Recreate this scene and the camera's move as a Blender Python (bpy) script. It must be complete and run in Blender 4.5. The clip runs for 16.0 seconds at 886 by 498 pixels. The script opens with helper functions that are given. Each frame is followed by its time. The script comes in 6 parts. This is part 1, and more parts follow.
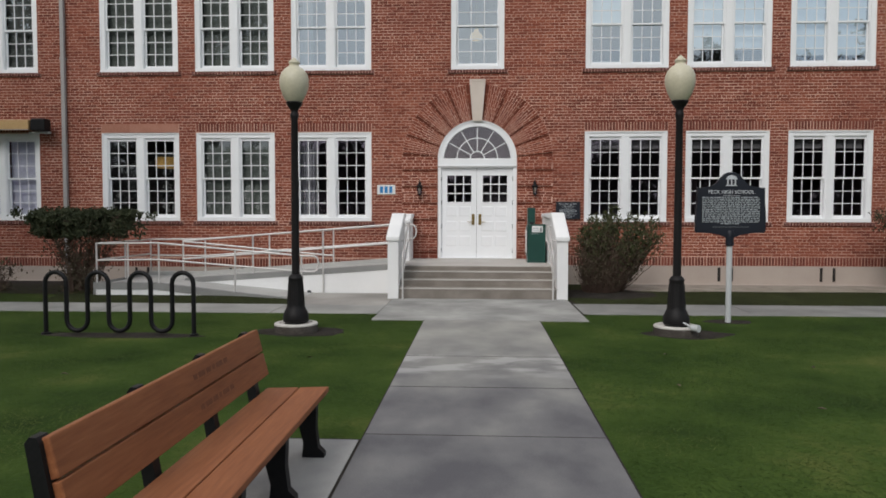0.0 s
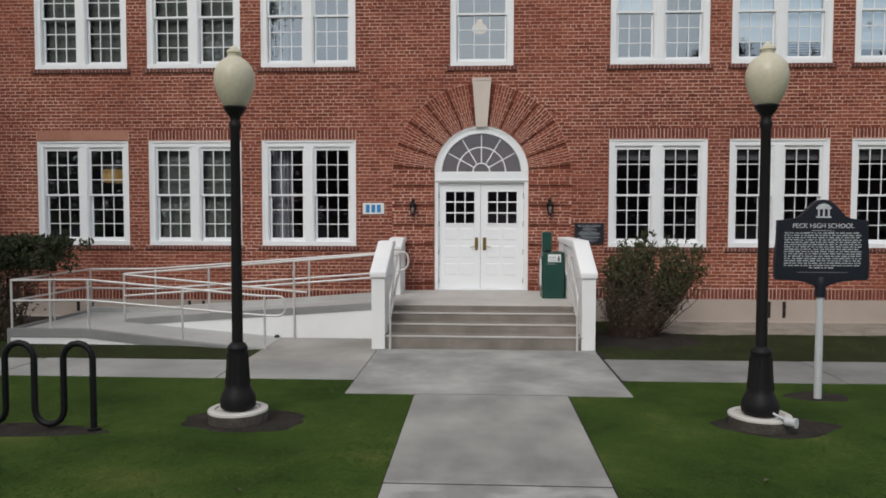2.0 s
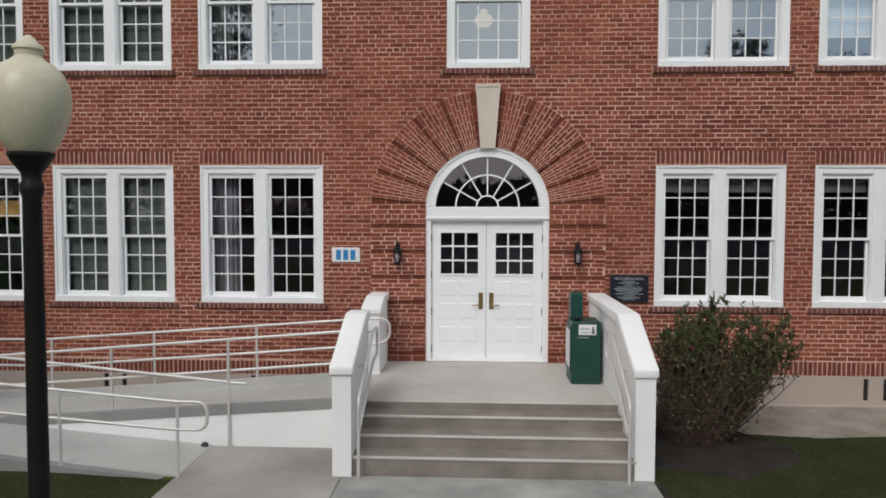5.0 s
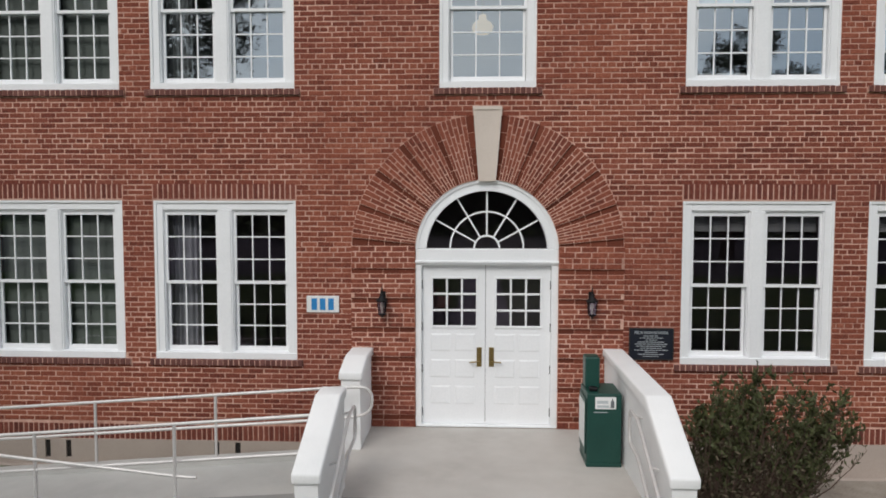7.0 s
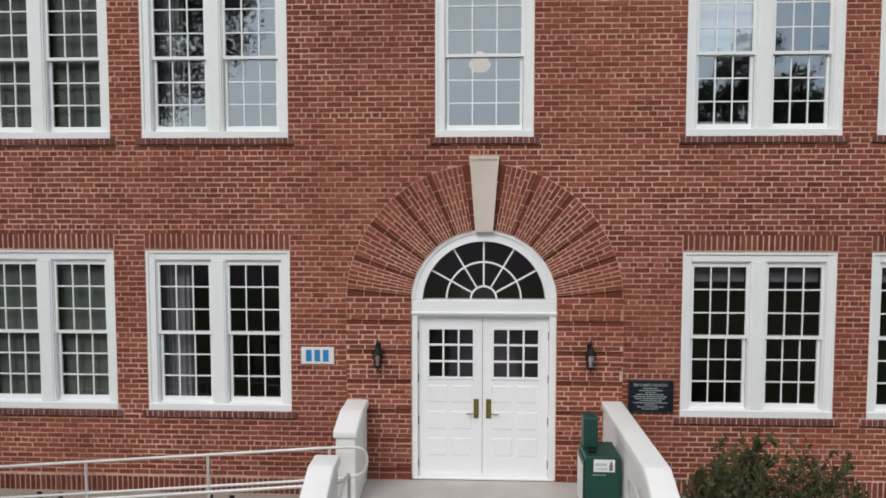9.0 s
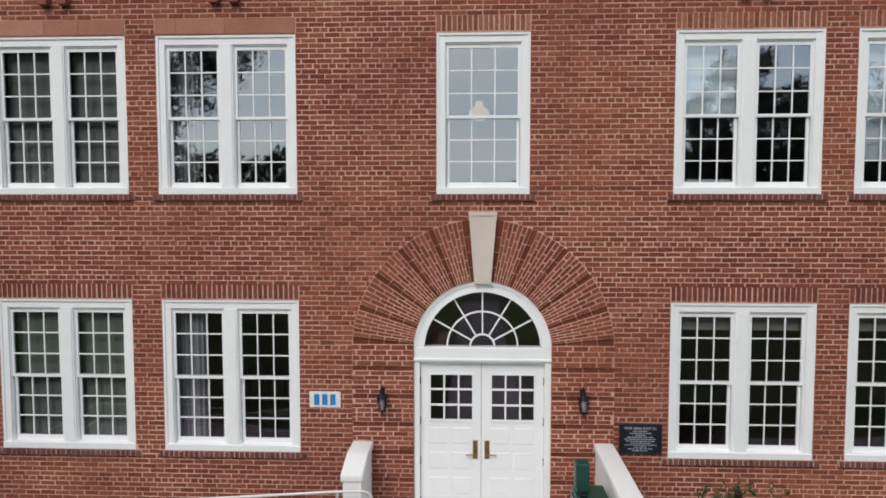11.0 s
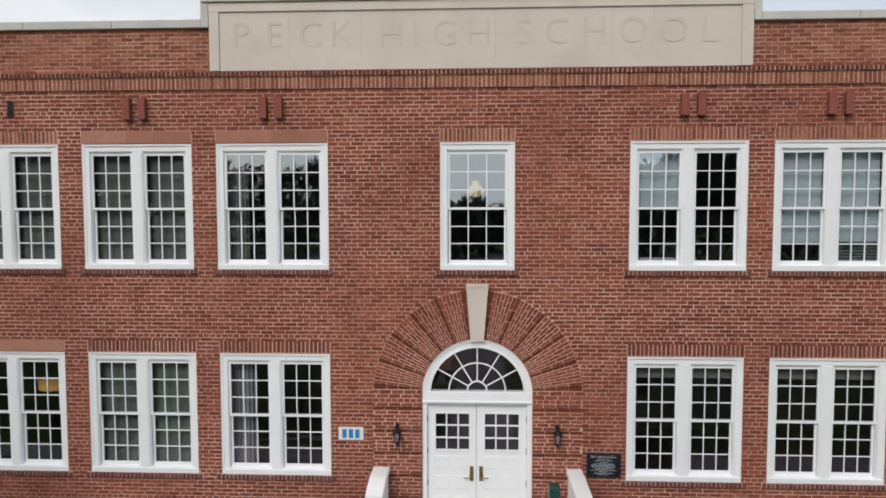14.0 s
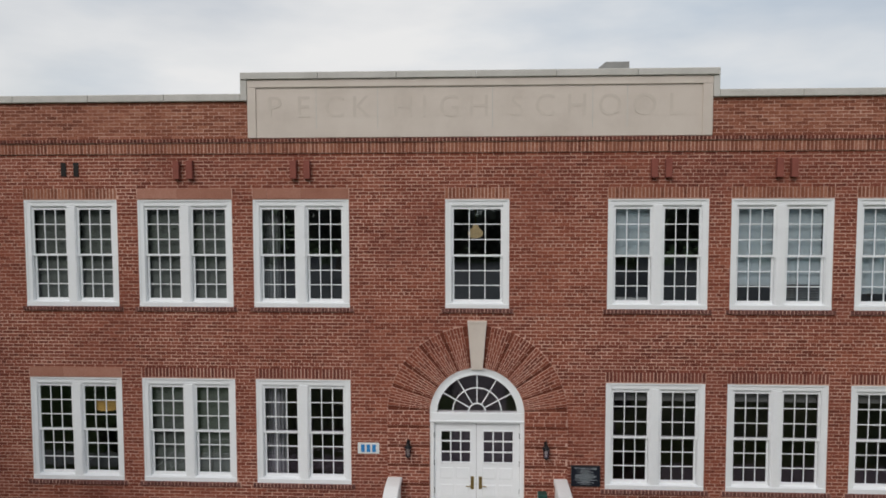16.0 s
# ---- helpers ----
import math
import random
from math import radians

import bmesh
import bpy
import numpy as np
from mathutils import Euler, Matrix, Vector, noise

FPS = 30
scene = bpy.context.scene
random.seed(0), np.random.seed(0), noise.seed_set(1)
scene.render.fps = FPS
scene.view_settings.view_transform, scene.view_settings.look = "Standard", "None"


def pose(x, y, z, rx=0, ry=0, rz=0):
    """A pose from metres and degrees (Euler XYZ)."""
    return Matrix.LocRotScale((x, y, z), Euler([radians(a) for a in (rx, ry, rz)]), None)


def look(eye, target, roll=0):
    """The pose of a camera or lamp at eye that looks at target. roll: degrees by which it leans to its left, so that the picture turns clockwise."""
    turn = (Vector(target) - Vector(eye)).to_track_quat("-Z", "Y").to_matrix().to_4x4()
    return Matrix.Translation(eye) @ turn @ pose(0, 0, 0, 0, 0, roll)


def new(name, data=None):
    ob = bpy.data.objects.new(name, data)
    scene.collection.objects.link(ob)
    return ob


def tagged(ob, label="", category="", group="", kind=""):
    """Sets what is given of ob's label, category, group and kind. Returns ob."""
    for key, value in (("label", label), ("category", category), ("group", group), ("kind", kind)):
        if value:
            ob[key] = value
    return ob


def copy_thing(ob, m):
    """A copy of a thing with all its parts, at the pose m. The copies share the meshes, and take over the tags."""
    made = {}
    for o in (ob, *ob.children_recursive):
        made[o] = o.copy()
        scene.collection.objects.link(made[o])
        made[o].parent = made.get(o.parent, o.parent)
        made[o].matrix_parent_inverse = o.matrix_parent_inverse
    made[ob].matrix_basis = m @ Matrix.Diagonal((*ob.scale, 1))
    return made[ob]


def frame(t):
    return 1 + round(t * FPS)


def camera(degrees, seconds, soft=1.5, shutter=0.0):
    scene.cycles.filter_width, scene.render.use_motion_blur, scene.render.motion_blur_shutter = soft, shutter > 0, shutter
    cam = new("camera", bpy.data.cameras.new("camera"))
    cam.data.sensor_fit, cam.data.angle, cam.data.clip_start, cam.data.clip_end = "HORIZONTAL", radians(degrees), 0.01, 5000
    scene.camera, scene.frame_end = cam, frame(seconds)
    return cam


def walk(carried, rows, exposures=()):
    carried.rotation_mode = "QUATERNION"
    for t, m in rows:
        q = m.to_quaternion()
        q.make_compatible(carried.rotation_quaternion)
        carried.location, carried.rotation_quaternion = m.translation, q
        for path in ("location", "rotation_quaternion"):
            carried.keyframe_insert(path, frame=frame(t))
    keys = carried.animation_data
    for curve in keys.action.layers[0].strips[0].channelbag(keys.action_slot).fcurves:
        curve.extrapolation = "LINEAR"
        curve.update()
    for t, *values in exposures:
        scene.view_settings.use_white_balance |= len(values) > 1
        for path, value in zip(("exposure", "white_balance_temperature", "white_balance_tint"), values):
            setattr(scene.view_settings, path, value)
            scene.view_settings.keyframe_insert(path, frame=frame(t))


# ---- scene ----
cam = camera(63.1, 16.0, 1.75)
PATH = [
    (0, (0.054, -17.357, 1.63), (-0.046, -15.362, 1.536), 0.1),
    (0.5, (0.028, -16.669, 1.725), (-0.07, -14.674, 1.632), 0.1),
    (1, (-0.001, -15.957, 1.843), (-0.098, -13.961, 1.751), 0.2),
    (1.5, (-0.015, -15.276, 1.967), (-0.114, -13.281, 1.875), 0.1),
    (2, (-0.053, -14.609, 2.094), (-0.151, -12.614, 2.002), 0.1),
    (2.5, (-0.099, -13.964, 2.216), (-0.195, -11.968, 2.124), 0.1),
    (3, (-0.117, -13.373, 2.34), (-0.215, -11.377, 2.248), 0.1),
    (3.5, (-0.128, -12.769, 2.455), (-0.227, -10.774, 2.363), 0.1),
    (4, (-0.166, -12.16, 2.58), (-0.261, -10.164, 2.488), 0.2),
    (6.5, (-0.147, -9.867, 3.379), (-0.238, -7.872, 3.265), 0.1),
    (7, (-0.149, -9.528, 3.56), (-0.239, -7.534, 3.439), 0.1),
    (7.5, (-0.135, -9.337, 3.733), (-0.227, -7.344, 3.607), 0.1),
    (8, (-0.137, -9.312, 3.905), (-0.224, -7.318, 3.776), 0.1),
    (8.5, (-0.115, -9.326, 4.07), (-0.204, -7.332, 3.943), 0.1),
    (9, (-0.104, -9.339, 4.258), (-0.195, -7.345, 4.128), 0.0),
    (11.5, (-0.075, -10.099, 5.159), (-0.169, -8.105, 5.029), -0.0),
    (12, (-0.067, -10.438, 5.339), (-0.162, -8.444, 5.21), -0.0),
    (12.5, (-0.065, -10.83, 5.532), (-0.157, -8.836, 5.405), -0.0),
    (13, (-0.021, -11.273, 5.755), (-0.117, -9.279, 5.627), -0.0),
    (13.5, (0.017, -11.737, 6.023), (-0.082, -9.744, 5.891), -0.0),
    (14, (0.031, -12.234, 6.209), (-0.069, -10.24, 6.085), -0.1),
    (14.5, (0.051, -12.729, 6.442), (-0.052, -10.735, 6.318), -0.1),
    (15, (0.062, -13.22, 6.672), (-0.042, -11.227, 6.548), -0.1),
    (15.5, (0.031, -13.704, 6.931), (-0.069, -11.711, 6.805), -0.1),
    (16, (0.067, -14.215, 7.152), (-0.037, -12.221, 7.028), -0.1),
]
walk(cam, [(t, look(eye, target, roll)) for t, eye, target, roll in PATH],
     exposures=[(0.0, -0.14), (1.5, -0.17), (2.5, -0.21), (4.0, -0.18), (6.5, -0.14), (9.0, -0.09), (11.5, -0.02), (13.5, 0.0), (14.5, -0.06), (15.5, -0.22), (16.0, -0.32)])

# ---- world, sun, exposure ----
world = bpy.data.worlds.new("sky")
scene.world = world
world.use_nodes = True
wn, wl = world.node_tree.nodes, world.node_tree.links
wn.clear()
w_out = wn.new("ShaderNodeOutputWorld")
w_sky = wn.new("ShaderNodeTexSky")
w_sky.sky_type, w_sky.sun_disc = "NISHITA", False
w_sky.sun_elevation, w_sky.sun_rotation = radians(42), radians(200)
w_sky.dust_density, w_sky.air_density = 1.5, 1.0
w_bg = wn.new("ShaderNodeBackground")
w_bg.inputs["Strength"].default_value = 0.10
w_cloud = wn.new("ShaderNodeBackground")
w_cloud.inputs["Strength"].default_value = 1.02
w_mix = wn.new("ShaderNodeMixShader")
w_tc, w_map = wn.new("ShaderNodeTexCoord"), wn.new("ShaderNodeMapping")
w_map.inputs["Scale"].default_value = (1.0, 1.0, 3.2)
w_n1, w_n2 = wn.new("ShaderNodeTexNoise"), wn.new("ShaderNodeTexNoise")
w_n1.inputs["Scale"].default_value, w_n1.inputs["Detail"].default_value = 2.1, 6.0
w_n2.inputs["Scale"].default_value, w_n2.inputs["Detail"].default_value = 3.4, 5.0
w_r1, w_r2 = wn.new("ShaderNodeValToRGB"), wn.new("ShaderNodeValToRGB")
w_r1.color_ramp.elements[0].position, w_r1.color_ramp.elements[1].position = 0.25, 0.6
w_r1.color_ramp.elements[0].color, w_r1.color_ramp.elements[1].color = (0.55, 0.55, 0.55, 1), (1, 1, 1, 1)
w_r2.color_ramp.elements[0].position, w_r2.color_ramp.elements[1].position = 0.22, 0.62
w_r2.color_ramp.elements[0].color, w_r2.color_ramp.elements[1].color = (0.68, 0.76, 0.85, 1), (1.0, 1.0, 1.0, 1)
wl.new(w_tc.outputs["Generated"], w_map.inputs["Vector"])
wl.new(w_map.outputs["Vector"], w_n1.inputs["Vector"])
wl.new(w_map.outputs["Vector"], w_n2.inputs["Vector"])
wl.new(w_n1.outputs["Fac"], w_r1.inputs["Fac"])
w_sep, w_side = wn.new("ShaderNodeSeparateXYZ"), wn.new("ShaderNodeMath")
w_side.operation, w_side.inputs[1].default_value = "MULTIPLY_ADD", -0.28
wl.new(w_tc.outputs["Generated"], w_sep.inputs[0])
wl.new(w_sep.outputs["X"], w_side.inputs[0])
wl.new(w_n2.outputs["Fac"], w_side.inputs[2])
wl.new(w_side.outputs[0], w_r2.inputs["Fac"])
wl.new(w_sky.outputs["Color"], w_bg.inputs["Color"])
wl.new(w_r2.outputs["Color"], w_cloud.inputs["Color"])
wl.new(w_r1.outputs["Color"], w_mix.inputs["Fac"])
wl.new(w_bg.outputs[0], w_mix.inputs[1])
wl.new(w_cloud.outputs[0], w_mix.inputs[2])
wl.new(w_mix.outputs[0], w_out.inputs["Surface"])

sun = new("sun", bpy.data.lights.new("sun", "SUN"))
sun.data.energy, sun.data.angle, sun.data.color = 1.75, radians(28), (1.0, 0.965, 0.935)
sun.matrix_world = look((-9, -24, 25), (0, 0, 3))



# ---- geometry helpers ----
class Geo:
    """Collects vertices and faces of one mesh."""

    def __init__(self):
        self.v, self.f = [], []

    def add(self, verts, faces):
        n = len(self.v)
        self.v.extend(verts)
        self.f.extend([tuple(i + n for i in q) for q in faces])
        return self

    def box(self, x0, x1, y0, y1, z0, z1):
        return self.add([(x0, y0, z0), (x1, y0, z0), (x1, y1, z0), (x0, y1, z0), (x0, y0, z1), (x1, y0, z1), (x1, y1, z1), (x0, y1, z1)],
                        [(3, 2, 1, 0), (4, 5, 6, 7), (0, 1, 5, 4), (1, 2, 6, 5), (2, 3, 7, 6), (3, 0, 4, 7)])

    def rbox(self, x0, x1, y0, y1, z0, z1, b=0.01, seg=2):
        bm = bmesh.new()
        bmesh.ops.create_cube(bm, size=1.0)
        for v in bm.verts:
            v.co = Vector(((x0 + x1) / 2 + v.co.x * (x1 - x0), (y0 + y1) / 2 + v.co.y * (y1 - y0), (z0 + z1) / 2 + v.co.z * (z1 - z0)))
        bmesh.ops.bevel(bm, geom=bm.edges[:], offset=b, segments=seg, profile=0.5, affect="EDGES")
        return self.take(bm)

    def take(self, bm):
        bm.verts.index_update()
        self.add([tuple(v.co) for v in bm.verts], [tuple(v.index for v in f.verts) for f in bm.faces])
        bm.free()
        return self

    def brick(self, x0, x1, z0, z1, yb, yf, c=0.004):
        """A brick in a wall that faces -y: from yb in the wall to its face at yf, with worn edges."""
        j = [random.uniform(-0.0035, 0.0035) for _ in range(4)] + [random.uniform(-0.0018, 0.0018)]
        x0, x1, z0, z1, yf = x0 + j[0], x1 + j[1], z0 + j[2], z1 + j[3], yf + j[4]
        ym, c = yf + c, c * random.uniform(0.7, 2.0)
        u, w = random.uniform(-0.0025, 0.0025), random.uniform(-0.0025, 0.0025)
        return self.add([(x0, yb, z0), (x1, yb, z0), (x1, yb, z1), (x0, yb, z1), (x0, ym, z0 - u), (x1, ym, z0 + u), (x1, ym, z1 + w), (x0, ym, z1 - w),
                         (x0 + c, yf, z0 + c - u), (x1 - c, yf, z0 + c + u), (x1 - c, yf, z1 - c + w), (x0 + c, yf, z1 - c - w)],
                        [(0, 1, 5, 4), (1, 2, 6, 5), (2, 3, 7, 6), (3, 0, 4, 7), (4, 5, 9, 8), (5, 6, 10, 9), (6, 7, 11, 10), (7, 4, 8, 11), (8, 9, 10, 11)])

    def prism(self, poly, axis, a0, a1):
        """A flat outline (counter-clockwise list of pairs) drawn out along an axis."""
        put = {"x": lambda p, a: (a, p[0], p[1]), "y": lambda p, a: (p[0], a, p[1]), "z": lambda p, a: (p[0], p[1], a)}[axis]
        n = len(poly)
        return self.add([put(p, a0) for p in poly] + [put(p, a1) for p in poly],
                        [tuple(range(n - 1, -1, -1)), tuple(range(n, 2 * n))] + [(i, (i + 1) % n, n + (i + 1) % n, n + i) for i in range(n)])

    def tube(self, pts, r, n=10, r1=None):
        pts = [Vector(p) for p in pts]
        up, rings = None, []
        for i, p in enumerate(pts):
            d = (pts[min(i + 1, len(pts) - 1)] - pts[max(i - 1, 0)]).normalized()
            if up is None:
                up = d.orthogonal().normalized()
            up = (up - d * up.dot(d)).normalized()
            side = d.cross(up)
            rr = r if r1 is None else r + (r1 - r) * i / (len(pts) - 1)
            rings.append([tuple(p + rr * (math.cos(a) * up + math.sin(a) * side)) for a in (2 * math.pi * k / n for k in range(n))])
        faces = [(i * n + k, i * n + (k + 1) % n, (i + 1) * n + (k + 1) % n, (i + 1) * n + k) for i in range(len(pts) - 1) for k in range(n)]
        faces += [tuple(range(n - 1, -1, -1)), tuple(range((len(pts) - 1) * n, len(pts) * n))]
        return self.add([v for ring in rings for v in ring], faces)

    def lathe(self, prof, x=0.0, y=0.0, n=28):
        verts = [(x + r * math.cos(2 * math.pi * k / n), y + r * math.sin(2 * math.pi * k / n), z) for r, z in prof for k in range(n)]
        faces = [(i * n + k, i * n + (k + 1) % n, (i + 1) * n + (k + 1) % n, (i + 1) * n + k) for i in range(len(prof) - 1) for k in range(n)]
        faces += [tuple(range(n - 1, -1, -1)), tuple(range((len(prof) - 1) * n, len(prof) * n))]
        return self.add(verts, faces)

    def mesh(self, name, material=None, smooth=False):
        me = bpy.data.meshes.new(name)
        me.from_pydata(self.v, [], self.f)
        if smooth:
            me.polygons.foreach_set("use_smooth", [True] * len(me.polygons))
            me.set_sharp_from_angle(angle=radians(40))
        if material:
            me.materials.append(material)
        me.update()
        return me


def part(name, geo, material, parent=None, label="", smooth=False, kind=""):
    ob = new(name, geo.mesh(name, material, smooth))
    ob.parent = parent
    return tagged(ob, label=label, kind=kind)


def empty(name, label, category, group="", kind="", at=(0, 0, 0)):
    ob = new(name)
    ob.empty_display_size = 0.2
    ob.location = at
    return tagged(ob, label, category, group, kind)


def bend(pts, radius, steps=5):
    """A path with its corners rounded."""
    pts = [Vector(p) for p in pts]
    out = [pts[0]]
    for a, b, c in zip(pts, pts[1:], pts[2:]):
        u, w = (a - b), (c - b)
        k = min(radius, u.length * 0.49, w.length * 0.49)
        p, q = b + u.normalized() * k, b + w.normalized() * k
        out += [p * (1 - s) ** 2 + b * 2 * s * (1 - s) + q * s * s for s in (i / steps for i in range(steps + 1))]
    return out + [pts[-1]]


# ---- materials ----
def material(name, ramp, rough=0.7, metal=0.0, fine=60.0, coarse=2.5, bump=0.15, spread=0.5, dist=0.004, stretch=(1, 1, 1), per_piece=0.0, spec=0.4, tones=None):
    """Two scales of noise run through a colour ramp, with fine relief. per_piece: how much single pieces differ."""
    m = bpy.data.materials.new(name)
    m.use_nodes = True
    n, l = m.node_tree.nodes, m.node_tree.links
    p = n["Principled BSDF"]
    tc, mp = n.new("ShaderNodeTexCoord"), n.new("ShaderNodeMapping")
    mp.inputs["Scale"].default_value = stretch
    l.new(tc.outputs["Object"], mp.inputs["Vector"])
    a, b = n.new("ShaderNodeTexNoise"), n.new("ShaderNodeTexNoise")
    a.inputs["Scale"].default_value, a.inputs["Detail"].default_value, a.inputs["Roughness"].default_value = coarse, 5.0, 0.6
    b.inputs["Scale"].default_value, b.inputs["Detail"].default_value = fine, 4.0
    l.new(mp.outputs["Vector"], a.inputs["Vector"])
    l.new(mp.outputs["Vector"], b.inputs["Vector"])
    mix = n.new("ShaderNodeMath")
    mix.operation, mix.use_clamp = "MULTIPLY_ADD", True
    mix.inputs[1].default_value = spread
    l.new(a.outputs["Fac"], mix.inputs[0])
    half = n.new("ShaderNodeMath")
    half.operation = "MULTIPLY"
    half.inputs[1].default_value = 1 - spread
    l.new(b.outputs["Fac"], half.inputs[0])
    l.new(half.outputs[0], mix.inputs[2])
    fac = mix.outputs[0]
    if per_piece:
        geo, info = n.new("ShaderNodeNewGeometry"), n.new("ShaderNodeObjectInfo")
        s, fr = n.new("ShaderNodeMath"), n.new("ShaderNodeMath")
        s.operation, fr.operation = "ADD", "FRACT"
        l.new(geo.outputs["Random Per Island"], s.inputs[0])
        l.new(info.outputs["Random"], s.inputs[1])
        l.new(s.outputs[0], fr.inputs[0])
        # each piece takes its own stretch of the grain
        sc, ad = n.new("ShaderNodeMath"), n.new("ShaderNodeVectorMath")
        sc.operation, sc.inputs[1].default_value = "MULTIPLY", 37.0
        l.new(info.outputs["Random"], sc.inputs[0])
        l.new(mp.outputs["Vector"], ad.inputs[0])
        l.new(sc.outputs[0], ad.inputs[1])
        l.new(ad.outputs[0], a.inputs["Vector"])
        l.new(ad.outputs[0], b.inputs["Vector"])
        k = n.new("ShaderNodeMix")
        k.inputs["Factor"].default_value = per_piece
        l.new(fac, k.inputs["A"])
        l.new(fr.outputs[0], k.inputs["B"])
        fac = k.outputs["Result"]
    cr = n.new("ShaderNodeValToRGB")
    el = cr.color_ramp.elements
    while len(el) < len(ramp):
        el.new(0.5)
    for e, (pos, c) in zip(el, ramp):
        e.position, e.color = pos, (*c, 1)
    l.new(fac, cr.inputs["Fac"])
    colour = cr.outputs["Color"]
    if tones:
        # broad patches of another hue
        big, tr, mu = n.new("ShaderNodeTexNoise"), n.new("ShaderNodeValToRGB"), n.new("ShaderNodeMix")
        big.inputs["Scale"].default_value, big.inputs["Detail"].default_value = tones[0], 3.0
        tr.color_ramp.elements[0].position, tr.color_ramp.elements[1].position = 0.36, 0.64
        tr.color_ramp.elements[0].color, tr.color_ramp.elements[1].color = (*tones[1], 1), (*tones[2], 1)
        mu.data_type, mu.blend_type = "RGBA", "MULTIPLY"
        mu.inputs["Factor"].default_value = 1.0
        l.new(n.new("ShaderNodeNewGeometry").outputs["Position"], big.inputs["Vector"])
        l.new(big.outputs["Fac"], tr.inputs["Fac"])
        l.new(colour, mu.inputs[6])
        l.new(tr.outputs["Color"], mu.inputs[7])
        colour = mu.outputs[2]
    l.new(colour, p.inputs["Base Color"])
    p.inputs["Roughness"].default_value, p.inputs["Metallic"].default_value = rough, metal
    p.inputs["Specular IOR Level"].default_value = spec
    if bump:
        bp = n.new("ShaderNodeBump")
        bp.inputs["Strength"].default_value, bp.inputs["Distance"].default_value = bump, dist
        l.new(b.outputs["Fac"], bp.inputs["Height"])
        l.new(bp.outputs["Normal"], p.inputs["Normal"])
    return m


def two(c0, c1):
    return [(0.3, c0), (0.7, c1)]


BRICK = material("red_brick", [(0.27, (0.108, 0.031, 0.021)), (0.38, (0.170, 0.047, 0.030)), (0.50, (0.226, 0.065, 0.040)), (0.62, (0.282, 0.090, 0.056)), (0.74, (0.360, 0.146, 0.100))],
                 rough=0.88, fine=30, coarse=0.9, bump=0.6, per_piece=0.24, spec=0.25, spread=0.3, tones=(0.42, (0.86, 0.84, 0.89), (1.10, 1.10, 1.05)))
# paler, more orange brick for the parapet, frieze and upper lintels
PARAPET_BRICK = material("pale_orange_brick", [(0.27, (0.135, 0.045, 0.028)), (0.38, (0.205, 0.070, 0.042)), (0.50, (0.265, 0.096, 0.058)), (0.62, (0.325, 0.128, 0.080)), (0.74, (0.40, 0.19, 0.13))],
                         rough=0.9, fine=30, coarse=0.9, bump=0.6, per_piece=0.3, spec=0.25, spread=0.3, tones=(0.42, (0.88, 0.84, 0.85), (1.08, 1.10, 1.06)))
LINTEL_BRICK = material("lintel_brick", [(0.28, (0.105, 0.031, 0.024)), (0.42, (0.150, 0.043, 0.031)), (0.58, (0.195, 0.058, 0.040)), (0.74, (0.25, 0.085, 0.060))], rough=0.88, fine=30, coarse=0.9, bump=0.5, per_piece=0.28, spec=0.25, spread=0.3)
PINK_BLOCK = material("pink_lintel_block", [(0.3, (0.30, 0.125, 0.085)), (0.5, (0.38, 0.175, 0.125)), (0.7, (0.46, 0.235, 0.175))], rough=0.9, fine=40, coarse=2.0, bump=0.3, per_piece=0.2, spec=0.2)
# same brick, coloured darker to stand for the shade in the recesses
SLOT_BRICK = material("shaded_recess_brick", [(0.15, (0.100, 0.029, 0.018)), (0.5, (0.150, 0.042, 0.025)), (0.85, (0.205, 0.062, 0.037))], rough=0.9, fine=26, coarse=0.9, bump=0.4, per_piece=0.5, spec=0.2)
DARK_BRICK = material("dark_brick", [(0.15, (0.070, 0.021, 0.016)), (0.5, (0.132, 0.037, 0.026)), (0.85, (0.20, 0.060, 0.041))], rough=0.88, fine=26, coarse=0.9, bump=0.35, per_piece=0.5, spec=0.25)
SILL_BRICK = material("sill_brick", [(0.1, (0.10, 0.042, 0.038)), (0.5, (0.15, 0.060, 0.050)), (0.9, (0.22, 0.105, 0.090))], rough=0.9, fine=70, coarse=1.5, bump=0.35, per_piece=0.5, spec=0.25)
MORTAR = material("mortar", [(0.32, (0.34, 0.175, 0.125)), (0.46, (0.55, 0.325, 0.250)), (0.66, (0.70, 0.47, 0.38))], rough=0.95, fine=13, coarse=0.6, bump=0.4, spec=0.15, tones=(0.6, (0.82, 0.80, 0.82), (1.06, 1.06, 1.06)))
WHITE = material("white_paint", [(0.25, (0.785, 0.80, 0.815)), (0.75, (0.885, 0.895, 0.905))], rough=0.45, fine=45, coarse=1.5, bump=0.05)
STUCCO = material("white_stucco", [(0.2, (0.66, 0.67, 0.67)), (0.5, (0.82, 0.822, 0.82)), (0.8, (0.87, 0.872, 0.868))], rough=0.8, fine=150, coarse=1.2, bump=0.3, spec=0.2)
STONE = material("cast_stone", [(0.28, (0.50, 0.43, 0.375)), (0.5, (0.635, 0.557, 0.492)), (0.74, (0.71, 0.635, 0.568))], rough=0.9, fine=110, coarse=1.1, bump=0.25, spec=0.2)
COPING = material("weathered_coping", [(0.25, (0.37, 0.355, 0.325)), (0.5, (0.545, 0.522, 0.485)), (0.78, (0.66, 0.635, 0.595))], rough=0.9, fine=80, coarse=1.6, bump=0.3, spec=0.2)
